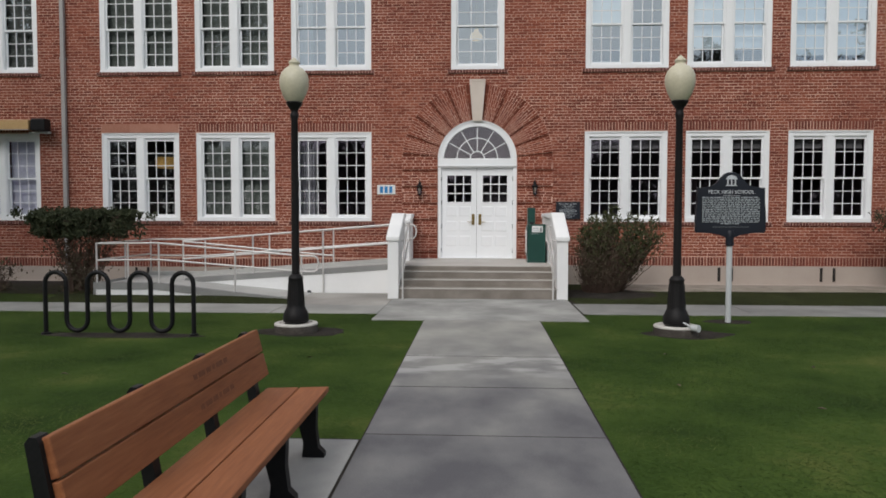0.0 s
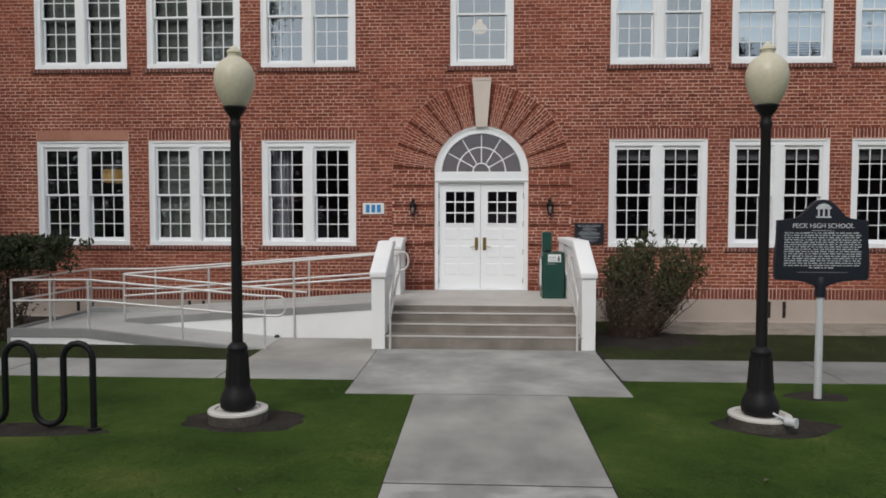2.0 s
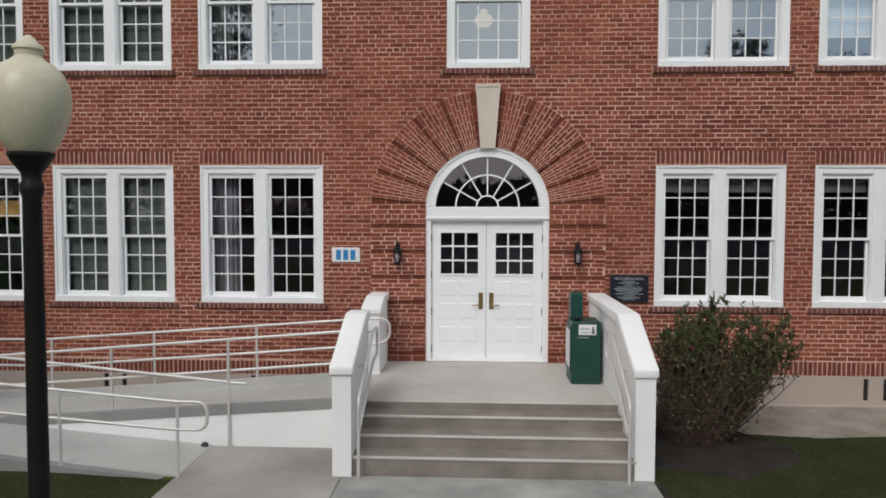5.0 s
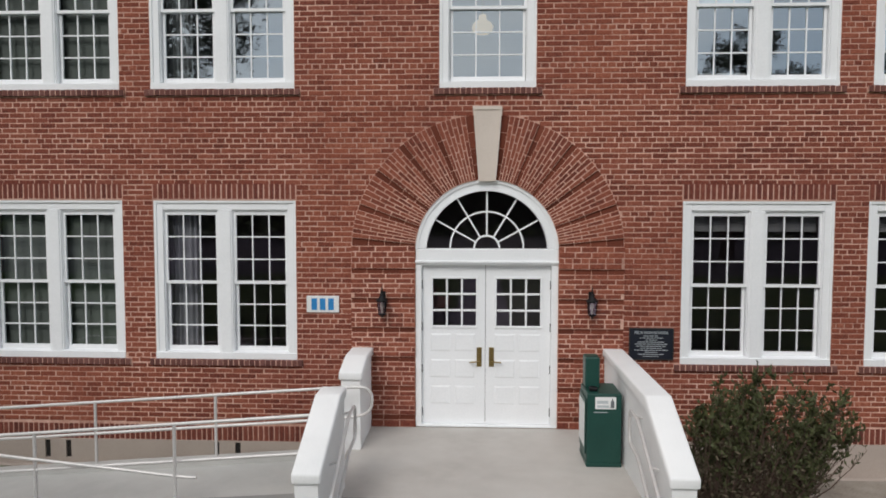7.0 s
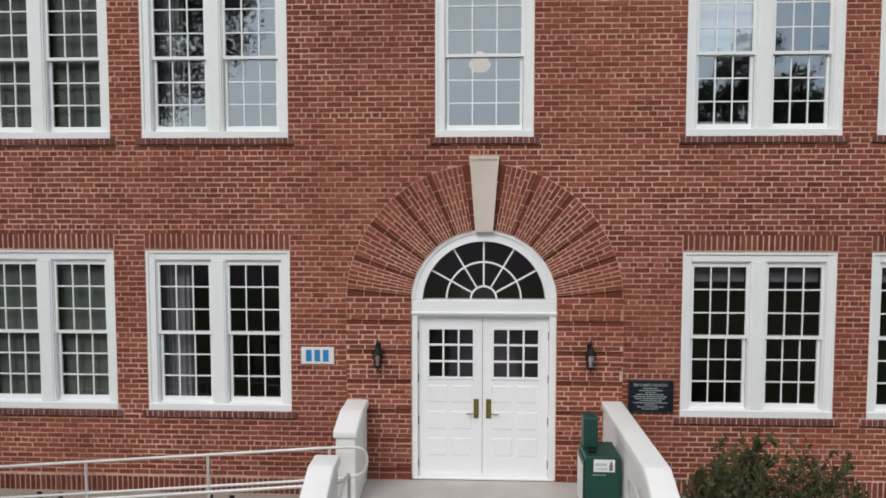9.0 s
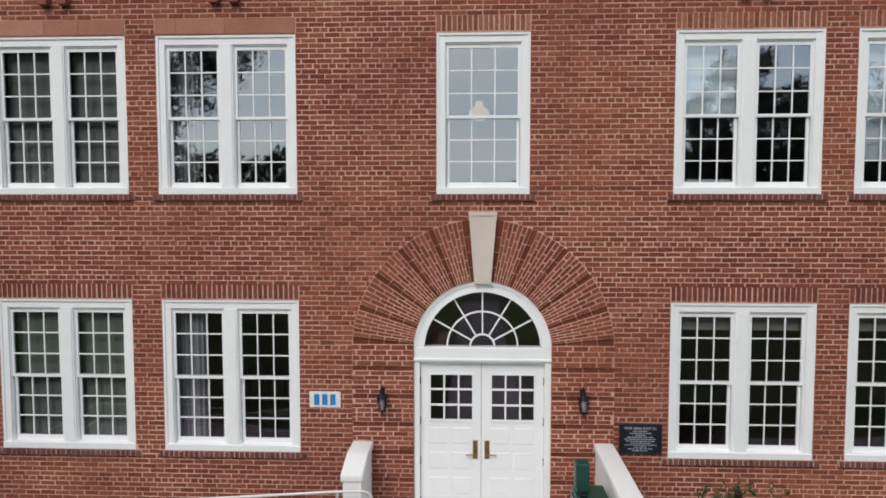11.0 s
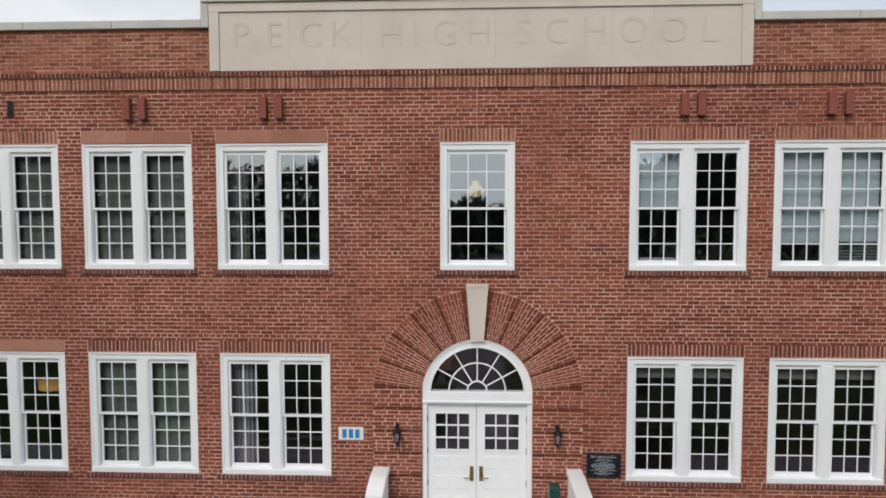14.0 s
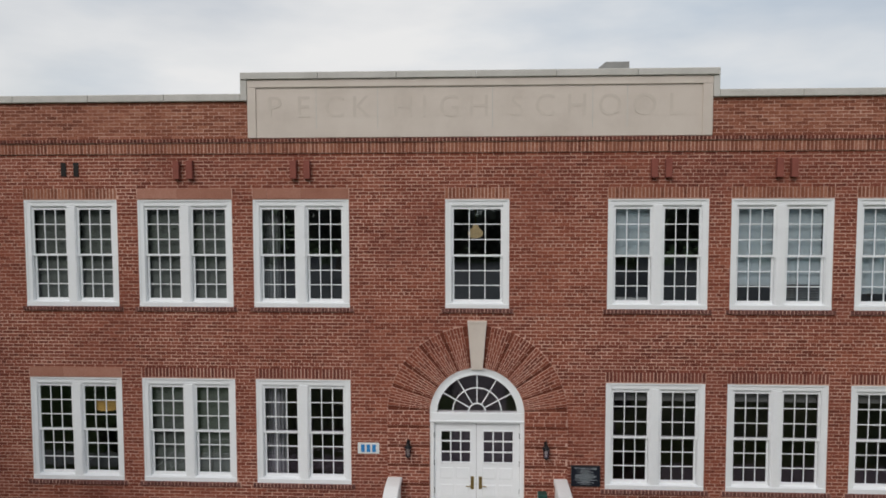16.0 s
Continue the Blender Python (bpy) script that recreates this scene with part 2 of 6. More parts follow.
PLASTER = material("base_plaster", [(0.2, (0.33, 0.27, 0.235)), (0.5, (0.42, 0.355, 0.31)), (0.85, (0.48, 0.42, 0.37))], rough=0.9, fine=90, coarse=1.3, bump=0.25, spec=0.2)
WALK = material("pad_concrete", [(0.34, (0.14, 0.137, 0.140)), (0.45, (0.24, 0.236, 0.235)), (0.55, (0.33, 0.322, 0.312)), (0.70, (0.46, 0.445, 0.42))], rough=0.85, fine=140, coarse=0.75, bump=0.25, spread=0.85, spec=0.25, per_piece=0.18)
WALK_PALE = material("pale_concrete", [(0.30, (0.185, 0.183, 0.174)), (0.45, (0.262, 0.260, 0.246)), (0.55, (0.308, 0.305, 0.288)), (0.72, (0.38, 0.374, 0.352))], rough=0.85, fine=140, coarse=0.85, bump=0.25, spread=0.85, spec=0.25, per_piece=0.1)
WALK_GREY = material("grey_concrete", [(0.30, (0.142, 0.141, 0.136)), (0.45, (0.200, 0.198, 0.189)), (0.55, (0.238, 0.235, 0.224)), (0.72, (0.30, 0.295, 0.28))], rough=0.85, fine=140, coarse=1.1, bump=0.25, spread=0.85, spec=0.25, per_piece=0.1)
WALK_FORE = material("forecourt_concrete", [(0.32, (0.195, 0.194, 0.186)), (0.46, (0.282, 0.280, 0.266)), (0.55, (0.345, 0.342, 0.325)), (0.68, (0.44, 0.435, 0.41))], rough=0.85, fine=140, coarse=1.0, bump=0.25, spread=0.85, spec=0.25)
WALK_WARM = material("warm_concrete", [(0.30, (0.25, 0.236, 0.218)), (0.45, (0.33, 0.313, 0.290)), (0.55, (0.385, 0.365, 0.338)), (0.72, (0.47, 0.445, 0.41))], rough=0.85, fine=140, coarse=0.8, bump=0.25, spread=0.85, spec=0.25, per_piece=0.1)


def walk_concrete():
    """Front walk: pale by the entrance, darker grey towards the street, with blotches and pale wash marks."""
    m = bpy.data.materials.new("stained_concrete")
    m.use_nodes = True
    n, l = m.node_tree.nodes, m.node_tree.links
    p = n["Principled BSDF"]
    at, sep = n.new("ShaderNodeNewGeometry").outputs["Position"], n.new("ShaderNodeSeparateXYZ")
    l.new(at, sep.inputs[0])

    def noise_at(scale, detail, stretch):
        mp, nz = n.new("ShaderNodeMapping"), n.new("ShaderNodeTexNoise")
        mp.inputs["Scale"].default_value = stretch
        nz.inputs["Scale"].default_value, nz.inputs["Detail"].default_value = scale, detail
        l.new(at, mp.inputs["Vector"])
        l.new(mp.outputs[0], nz.inputs["Vector"])
        return nz.outputs["Fac"]

    def calc(op, a, b, c=0.0):
        k = n.new("ShaderNodeMath")
        k.operation = op
        for q, v in zip(k.inputs, (a, b, c)):
            if isinstance(v, float):
                q.default_value = v
            else:
                l.new(v, q)
        return k.outputs[0]

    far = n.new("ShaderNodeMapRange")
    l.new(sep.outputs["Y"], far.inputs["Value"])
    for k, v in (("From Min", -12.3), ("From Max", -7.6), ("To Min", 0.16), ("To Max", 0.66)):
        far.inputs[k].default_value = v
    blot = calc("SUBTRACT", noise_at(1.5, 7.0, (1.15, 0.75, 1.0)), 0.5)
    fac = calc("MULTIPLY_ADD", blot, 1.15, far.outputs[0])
    fac = calc("MULTIPLY_ADD", calc("SUBTRACT", noise_at(70.0, 4.0, (1.0, 1.0, 1.0)), 0.5), 0.22, fac)
    ramp = n.new("ShaderNodeValToRGB")
    el = ramp.color_ramp.elements
    el.new(0.3)
    el.new(0.6)
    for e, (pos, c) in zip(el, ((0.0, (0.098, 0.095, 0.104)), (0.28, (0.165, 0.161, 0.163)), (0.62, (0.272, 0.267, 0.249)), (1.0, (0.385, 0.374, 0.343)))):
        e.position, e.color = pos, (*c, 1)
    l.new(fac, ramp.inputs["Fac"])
    # pale lime wash marks across one slab
    near = calc("SUBTRACT", 1.0, calc("MULTIPLY", calc("ABSOLUTE", calc("ADD", sep.outputs["Y"], 9.5), 0.0), 1.3))
    wash = calc("MULTIPLY", calc("MAXIMUM", near, 0.0), calc("MULTIPLY", calc("MAXIMUM", calc("SUBTRACT", noise_at(1.7, 6.0, (1.0, 1.7, 1.0)), 0.47), 0.0), 6.0))
    mix = n.new("ShaderNodeMix")
    mix.data_type = "RGBA"
    l.new(calc("MINIMUM", wash, 0.48), mix.inputs["Factor"])
    l.new(ramp.outputs["Color"], mix.inputs[6])
    mix.inputs[7].default_value = (0.50, 0.49, 0.475, 1)
    l.new(mix.outputs[2], p.inputs["Base Color"])
    p.inputs["Roughness"].default_value, p.inputs["Specular IOR Level"].default_value = 0.82, 0.28
    bp = n.new("ShaderNodeBump")
    bp.inputs["Strength"].default_value, bp.inputs["Distance"].default_value = 0.25, 0.004
    l.new(noise_at(140.0, 4.0, (1.0, 1.0, 1.0)), bp.inputs["Height"])
    l.new(bp.outputs["Normal"], p.inputs["Normal"])
    return m


WALK_OLD = walk_concrete()
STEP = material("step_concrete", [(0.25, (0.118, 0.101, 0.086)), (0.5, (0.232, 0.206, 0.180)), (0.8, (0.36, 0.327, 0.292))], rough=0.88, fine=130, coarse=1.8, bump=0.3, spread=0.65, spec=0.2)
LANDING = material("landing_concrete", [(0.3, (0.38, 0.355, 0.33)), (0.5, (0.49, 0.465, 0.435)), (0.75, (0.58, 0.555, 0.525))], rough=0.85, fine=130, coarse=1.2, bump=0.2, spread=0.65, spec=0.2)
RAMP = material("ramp_concrete", [(0.2, (0.35, 0.345, 0.33)), (0.55, (0.48, 0.475, 0.455)), (0.85, (0.57, 0.56, 0.535))], rough=0.85, fine=130, coarse=1.2, bump=0.2, spread=0.65, spec=0.2)
SOIL = material("bare_soil", [(0.25, (0.016, 0.014, 0.013)), (0.5, (0.034, 0.030, 0.026)), (0.8, (0.078, 0.067, 0.057))], rough=0.95, fine=60, coarse=3.0, bump=0.8, dist=0.02, spec=0.1)
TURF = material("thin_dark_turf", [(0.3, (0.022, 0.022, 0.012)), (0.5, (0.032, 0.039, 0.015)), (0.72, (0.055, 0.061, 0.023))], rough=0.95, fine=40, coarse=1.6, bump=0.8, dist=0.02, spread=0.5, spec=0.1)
SAND = material("pale_sandy_soil", [(0.3, (0.17, 0.145, 0.120)), (0.5, (0.29, 0.255, 0.215)), (0.7, (0.38, 0.345, 0.30))], rough=0.95, fine=50, coarse=2.2, bump=0.6, dist=0.01, spread=0.6, spec=0.1)
ASPHALT = material("unseen_asphalt", two((0.030, 0.030, 0.031), (0.055, 0.054, 0.054)), rough=0.9, fine=80, coarse=0.3, bump=0.3, spec=0.2)
LAWN = material("lawn", [(0.32, (0.019, 0.038, 0.007)), (0.44, (0.031, 0.058, 0.010)), (0.56, (0.048, 0.080, 0.015)), (0.68, (0.088, 0.106, 0.026))], rough=0.95, fine=30, coarse=0.7, bump=0.4, dist=0.02, spread=0.88, spec=0.1)
BLADE = material("grass_blade", [(0.32, (0.019, 0.038, 0.008)), (0.44, (0.031, 0.059, 0.011)), (0.56, (0.049, 0.082, 0.016)), (0.68, (0.090, 0.108, 0.027))], rough=0.8, fine=5, coarse=0.7, bump=0, per_piece=0.12, spread=0.88, spec=0.1)
DARK_BLADE = material("thin_grass_blade", [(0.34, (0.027, 0.034, 0.012)), (0.5, (0.044, 0.054, 0.018)), (0.68, (0.078, 0.084, 0.031))], rough=0.8, fine=5, coarse=1.1, bump=0, per_piece=0.15, spread=0.8, spec=0.1)
BLACK = material("black_paint", two((0.004, 0.004, 0.005), (0.011, 0.011, 0.012)), rough=0.5, fine=90, coarse=5, bump=0.1, spec=0.22)
POLE = material("black_cast_iron", two((0.005, 0.005, 0.006), (0.014, 0.012, 0.012)), rough=0.55, fine=70, coarse=4, bump=0.2, spec=0.22)
GLOBE = material("frosted_globe", two((0.50, 0.465, 0.35), (0.62, 0.58, 0.44)), rough=0.35, fine=30, coarse=3, bump=0.03)
WOOD = material("brown_plank", [(0.25, (0.165, 0.054, 0.021)), (0.5, (0.25, 0.088, 0.035)), (0.75, (0.34, 0.130, 0.054))], rough=0.6, fine=55, coarse=5, bump=0.25, stretch=(1, 0.08, 1), spec=0.3)
KERB = material("kerb_concrete", [(0.2, (0.19, 0.19, 0.185)), (0.55, (0.27, 0.27, 0.262)), (0.85, (0.35, 0.345, 0.33))], rough=0.88, fine=130, coarse=1.2, bump=0.25, spread=0.65, spec=0.2)
STEEL = material("galvanised_pipe", two((0.56, 0.545, 0.535), (0.70, 0.68, 0.665)), rough=0.42, metal=0.35, fine=60, coarse=3, bump=0.05)
GREEN = material("dark_green_enamel", two((0.007, 0.046, 0.036), (0.012, 0.064, 0.050)), rough=0.4, fine=60, coarse=4, bump=0.08)
BRASS = material("aged_brass", two((0.24, 0.17, 0.065), (0.34, 0.25, 0.10)), rough=0.4, metal=0.9, fine=60, coarse=8, bump=0.1)
DARK_METAL = material("dark_metal", two((0.03, 0.03, 0.03), (0.07, 0.07, 0.068)), rough=0.5, metal=0.6, fine=60, coarse=6, bump=0.1)
MARKER = material("marker_blue", two((0.005, 0.007, 0.014), (0.010, 0.013, 0.023)), rough=0.5, fine=80, coarse=4, bump=0.15)
LETTER = material("silver_letter", two((0.50, 0.52, 0.55), (0.62, 0.64, 0.66)), rough=0.5, fine=60, coarse=6, bump=0)
ALU = material("painted_post", two((0.42, 0.44, 0.45), (0.54, 0.55, 0.56)), rough=0.5, fine=60, coarse=3, bump=0.05)
BLUE = material("sign_blue", two((0.02, 0.19, 0.46), (0.03, 0.23, 0.52)), rough=0.5, fine=40, coarse=4, bump=0)
PAPER = material("white_label", two((0.68, 0.69, 0.68), (0.80, 0.80, 0.79)), rough=0.5, fine=30, coarse=6, bump=0)
INK = material("grey_print", two((0.10, 0.11, 0.12), (0.18, 0.19, 0.20)), rough=0.6, fine=30, coarse=6, bump=0)
SLATE = material("pale_print", two((0.40, 0.44, 0.46), (0.50, 0.54, 0.56)), rough=0.6, fine=30, coarse=6, bump=0)
BARK = material("bark", two((0.055, 0.042, 0.033), (0.13, 0.10, 0.08)), rough=0.95, fine=30, coarse=4, bump=0.8, dist=0.02, stretch=(1, 1, 0.25), spec=0.1)
TWIG = material("dry_twig", two((0.07, 0.045, 0.036), (0.16, 0.11, 0.088)), rough=0.95, fine=40, coarse=4, bump=0.3, spec=0.1)
LEAF = material("shrub_leaf", [(0.15, (0.034, 0.040, 0.017)), (0.45, (0.058, 0.068, 0.026)), (0.7, (0.086, 0.096, 0.037)), (0.92, (0.130, 0.122, 0.058))], rough=0.65, fine=20, coarse=1.6, bump=0, per_piece=0.4, spec=0.3)
DARK_LEAF = material("dark_shrub_leaf", [(0.15, (0.018, 0.025, 0.012)), (0.5, (0.036, 0.044, 0.021)), (0.9, (0.072, 0.076, 0.038))], rough=0.7, fine=20, coarse=1.6, bump=0, per_piece=0.5, spec=0.2)
DRY_LEAF = material("dry_leaf", [(0.1, (0.046, 0.037, 0.025)), (0.5, (0.088, 0.072, 0.048)), (0.9, (0.150, 0.120, 0.080))], rough=0.8, fine=20, coarse=1.6, bump=0, per_piece=0.6, spec=0.2)
TREE_LEAF = material("tree_leaf", [(0.1, (0.015, 0.017, 0.011)), (0.5, (0.026, 0.030, 0.019)), (0.9, (0.044, 0.049, 0.032))], rough=0.7, fine=4, coarse=0.4, bump=0, per_piece=0.5, spec=0.2)
ROOM = material("room_plaster", two((0.17, 0.155, 0.165), (0.25, 0.23, 0.24)), rough=0.9, fine=20, coarse=1, bump=0.1)
ROOM_FLOOR = material("room_floor", two((0.10, 0.075, 0.055), (0.16, 0.12, 0.09)), rough=0.6, fine=20, coarse=1, bump=0.1)
CURTAIN = material("grey_curtain", two((0.36, 0.38, 0.38), (0.52, 0.54, 0.54)), rough=0.9, fine=40, coarse=3, bump=0.1, stretch=(1, 1, 0.1))
SHADE = material("roller_shade", two((0.74, 0.81, 0.83), (0.83, 0.89, 0.90)), rough=0.8, fine=60, coarse=2, bump=0.05)
SCREEN = material("dark_shade", two((0.215, 0.225, 0.212), (0.285, 0.295, 0.278)), rough=0.9, fine=60, coarse=1.2, bump=0.05)
TERRA = material("red_scupper", two((0.20, 0.058, 0.044), (0.29, 0.09, 0.065)), rough=0.85, fine=60, coarse=4, bump=0.2)
VOID = material("vent_dark", two((0.012, 0.010, 0.010), (0.03, 0.026, 0.024)), rough=0.95, fine=30, coarse=4, bump=0)
TAN = material("tan_board", two((0.42, 0.27, 0.12), (0.54, 0.36, 0.17)), rough=0.7, fine=40, coarse=3, bump=0.1)
ROOFING = material("roofing", two((0.10, 0.10, 0.10), (0.17, 0.17, 0.165)), rough=0.9, fine=60, coarse=1, bump=0.3)
DOWNPIPE = material("grey_downpipe", two((0.30, 0.29, 0.285), (0.40, 0.385, 0.375)), rough=0.6, fine=40, coarse=2, bump=0.1)


# a mown sward is lit as one surface: its blades share the lawn's upward normal
for turf in (BLADE, DARK_BLADE):
    up = turf.node_tree.nodes.new("ShaderNodeCombineXYZ")
    up.inputs["Z"].default_value = 1.0
    turf.node_tree.links.new(up.outputs[0], turf.node_tree.nodes["Principled BSDF"].inputs["Normal"])


def glass_material(name, ior, see, tint):
    m = bpy.data.materials.new(name)
    m.use_nodes = True
    n, l = m.node_tree.nodes, m.node_tree.links
    n.clear()
    out, mix, fr = n.new("ShaderNodeOutputMaterial"), n.new("ShaderNodeMixShader"), n.new("ShaderNodeFresnel")
    tr, gl = n.new("ShaderNodeBsdfTransparent"), n.new("ShaderNodeBsdfGlossy")
    fr.inputs["IOR"].default_value = ior
    tr.inputs["Color"].default_value = (*see, 1)
    gl.inputs["Color"].default_value = (*tint, 1)
    gl.inputs["Roughness"].default_value = 0.02
    tc, nz, bp = n.new("ShaderNodeTexCoord"), n.new("ShaderNodeTexNoise"), n.new("ShaderNodeBump")
    nz.inputs["Scale"].default_value = 1.6
    bp.inputs["Strength"].default_value, bp.inputs["Distance"].default_value = 0.03, 0.02
    l.new(tc.outputs["Object"], nz.inputs["Vector"])
    l.new(nz.outputs["Fac"], bp.inputs["Height"])
    l.new(bp.outputs["Normal"], gl.inputs["Normal"])
    l.new(fr.outputs[0], mix.inputs["Fac"])
    l.new(tr.outputs[0], mix.inputs[1])
    l.new(gl.outputs[0], mix.inputs[2])
    l.new(mix.outputs[0], out.inputs["Surface"])
    return m


GLASS = glass_material("window_glass", 4.5, (0.78, 0.82, 0.84), (0.82, 0.92, 1.0))
LOW_GLASS = glass_material("lower_window_glass", 1.95, (0.74, 0.73, 0.80), (0.90, 0.77, 1.0))
FAN_GLASS = glass_material("fanlight_glass", 2.2, (0.80, 0.76, 0.80), (0.92, 0.84, 0.92))
SCREENED = glass_material("screened_glass", 2.25, (0.61, 0.67, 0.66), (0.85, 0.92, 1.0))


def lamp_material(name, colour, strength):
    m = bpy.data.materials.new(name)
    m.use_nodes = True
    p = m.node_tree.nodes["Principled BSDF"]
    p.inputs["Base Color"].default_value = (*colour, 1)
    p.inputs["Emission Color"].default_value = (*colour, 1)
    p.inputs["Emission Strength"].default_value = strength
    return m


WARM = lamp_material("warm_lamp_shade", (1.0, 0.57, 0.18), 0.22)
PENDANT = lamp_material("lit_opal_glass", (1.0, 0.74, 0.40), 0.5)

# ---- plan of the front ----
WIN_W, LOW, HIGH = 1.935, (1.475, 3.62), (5.09, 7.25)
BAYS = [2.545, 4.905, 7.265, 10.77]
CENTRES = [s * (b + WIN_W / 2) for b in BAYS for s in (-1, 1)]
ARCH_Z, ARCH_R, FAN_R, LAND_Z = 2.95, 0.945, 1.80, 0.585
X0, X1, THICK, TOP = -15.5, 15.5, 0.36, 9.19
COURSE, JOINT, HEAD_Z = 0.0688, 0.0135, 4.8656
openings = [(c - WIN_W / 2, c + WIN_W / 2, z0, z1) for c in CENTRES for z0, z1 in (LOW, HIGH)]
openings.append((-0.63, 0.63, *HIGH))
DOOR_OPEN = (-ARCH_R, ARCH_R, LAND_Z - 0.02, ARCH_Z + ARCH_R)


def sheet_with_holes(geo, x0, x1, z0, z1, holes, y0, y1):
    """A wall slab from y0 to y1 with openings that go through it."""
    xs = sorted({x0, x1, *[min(max(h[i], x0), x1) for h in holes for i in (0, 1)]})
    zs = sorted({z0, z1, *[min(max(h[i], z0), z1) for h in holes for i in (2, 3)]})
    nx, nz = len(xs), len(zs)
    solid = [[not any(h[0] < (xs[i] + xs[i + 1]) / 2 < h[1] and h[2] < (zs[k] + zs[k + 1]) / 2 < h[3] for h in holes) for k in range(nz - 1)] for i in range(nx - 1)]
    verts = [(x, y, z) for y in (y0, y1) for x in xs for z in zs]
    at = lambda s, i, k: s * nx * nz + i * nz + k
    faces = []
    good = lambda i, k: 0 <= i < nx - 1 and 0 <= k < nz - 1 and solid[i][k]
    for i in range(nx - 1):
        for k in range(nz - 1):
            if not solid[i][k]:
                continue
            faces.append((at(0, i, k), at(0, i + 1, k), at(0, i + 1, k + 1), at(0, i, k + 1)))
            faces.append((at(1, i, k), at(1, i, k + 1), at(1, i + 1, k + 1), at(1, i + 1, k)))
            if not good(i - 1, k):
                faces.append((at(0, i, k), at(0, i, k + 1), at(1, i, k + 1), at(1, i, k)))
            if not good(i + 1, k):
                faces.append((at(0, i + 1, k), at(1, i + 1, k), at(1, i + 1, k + 1), at(0, i + 1, k + 1)))
            if not good(i, k - 1):
                faces.append((at(0, i, k), at(1, i, k), at(1, i + 1, k), at(0, i + 1, k)))
            if not good(i, k + 1):
                faces.append((at(0, i, k + 1), at(0, i + 1, k + 1), at(1, i + 1, k + 1), at(1, i, k + 1)))
    geo.add(verts, faces)


def arc(r, a0, a1, n, cx=0.0, cz=ARCH_Z):
    return [(cx + r * math.cos(a0 + (a1 - a0) * i / n), cz + r * math.sin(a0 + (a1 - a0) * i / n)) for i in range(n + 1)]


def ring(geo, r0, r1, a0, a1, y0, y1, n=24):
    """A flat curved band between two radii, from y0 (front) to y1 (back)."""
    inner, outer = arc(r0, a0, a1, n), arc(r1, a0, a1, n)
    m = n + 1
    verts = [(x, y, z) for y in (y0, y1) for x, z in inner + outer]
    f = []
    for i in range(n):
        a, b, c, d = i, i + 1, m + i + 1, m + i
        f += [(a, d, c, b), (a + 2 * m, b + 2 * m, c + 2 * m, d + 2 * m), (a, b, b + 2 * m, a + 2 * m), (d, d + 2 * m, c + 2 * m, c)]
    f += [(0, 2 * m, 3 * m, m), (n, m + n, 3 * m + n, 2 * m + n)]
    geo.add(verts, f)


wall = tagged(new("wall_south"), "two-storey red brick school front with white sash windows", "wall", kind="structure")
core = Geo()
sheet_with_holes(core, X0, X1, 0.0, TOP, openings + [DOOR_OPEN], 0.0, THICK)
# the corners over the arch
for s in (-1, 1):
    pts = arc(ARCH_R, 0, math.pi / 2, 26)
    for (xa, za), (xb, zb) in zip(pts, pts[1:]):
        quad = [(s * xa, za), (s * xb, zb), (s * xb, ARCH_Z + ARCH_R), (s * xa, ARCH_Z + ARCH_R)]
        if abs(quad[0][1] - quad[3][1]) < 1e-4:
            continue
        core.prism(quad if s < 0 else quad[::-1], "y", 0.0, THICK)
part("mortar_bed", core, MORTAR, wall, "pale mortar between the bricks")

base = Geo()
vent_x = [s * (b + WIN_W / 2) + d for b in BAYS for s in (-1, 1) for d in (-0.147, 0.147)]
LEFT_BASE, RIGHT_BASE = 0.350, 0.436
for a, b, top in ((X0, 0.0, LEFT_BASE), (0.0, X1, RIGHT_BASE)):
    vents = [x for x in vent_x if a < x < b]
    hole = (0.09, 0.332) if a < 0 else (0.07, 0.40)
    sheet_with_holes(base, a, b, -0.25, top, [(x - 0.037, x + 0.037, *hole) for x in vents], -0.03, -0.002)
    for x in vents:
        part("base_vent", Geo().box(x - 0.036, x + 0.036, -0.004, -0.001, hole[0] + 0.001, hole[1] - 0.001), VOID, wall, "dark narrow base vent")
part("base_plaster", base, PLASTER, wall, "grey-beige painted plaster base")
part("base_ledge", Geo().rbox(X0, X1, -0.12, -0.031, -0.25, 0.006, 0.012), PLASTER, wall)

# ---- brickwork ----
stuff = Geo()
pieces, piece_meshes = [], {}


def lay(x0, x1, z0, z1, yb=0.0, yf=-0.005):
    """One brick: a part of its own beside the entrance, else joined to the rest."""
    if x1 - x0 < 0.02 or z1 - z0 < 0.02:
        return
    if 1.82 < abs((x0 + x1) / 2) < 2.6 and 0.66 < z0 < 3.3 and len(pieces) < 300:
        pieces.append((x0, x1, z0, z1, yf))
    else:
        stuff.brick(x0, x1, z0, z1, yb, yf)


def blocked(z0, z1):
    zm, out = (z0 + z1) / 2, []
    for a, b, c, d in openings:
        if c - 0.085 < zm < c:
            out.append((a - 0.085, b + 0.085))
        elif c <= zm < d:
            out.append((a - 0.004, b + 0.004))
        elif d <= zm < d + 0.235:
            out.append((a - 0.012, b + 0.012))
    if zm < ARCH_Z + 0.10:
        out.append((-FAN_R - 0.002, FAN_R + 0.002))
    elif zm < ARCH_Z + FAN_R:
        h = math.sqrt(FAN_R ** 2 - (zm - ARCH_Z) ** 2) + 0.003
        out.append((-h, h))
    if ARCH_Z + 1.0 < zm < 4.86:
        h = 0.193 - (4.86 - zm) * 0.085 + 0.008
        out.append((-h, h))
    return sorted(out)


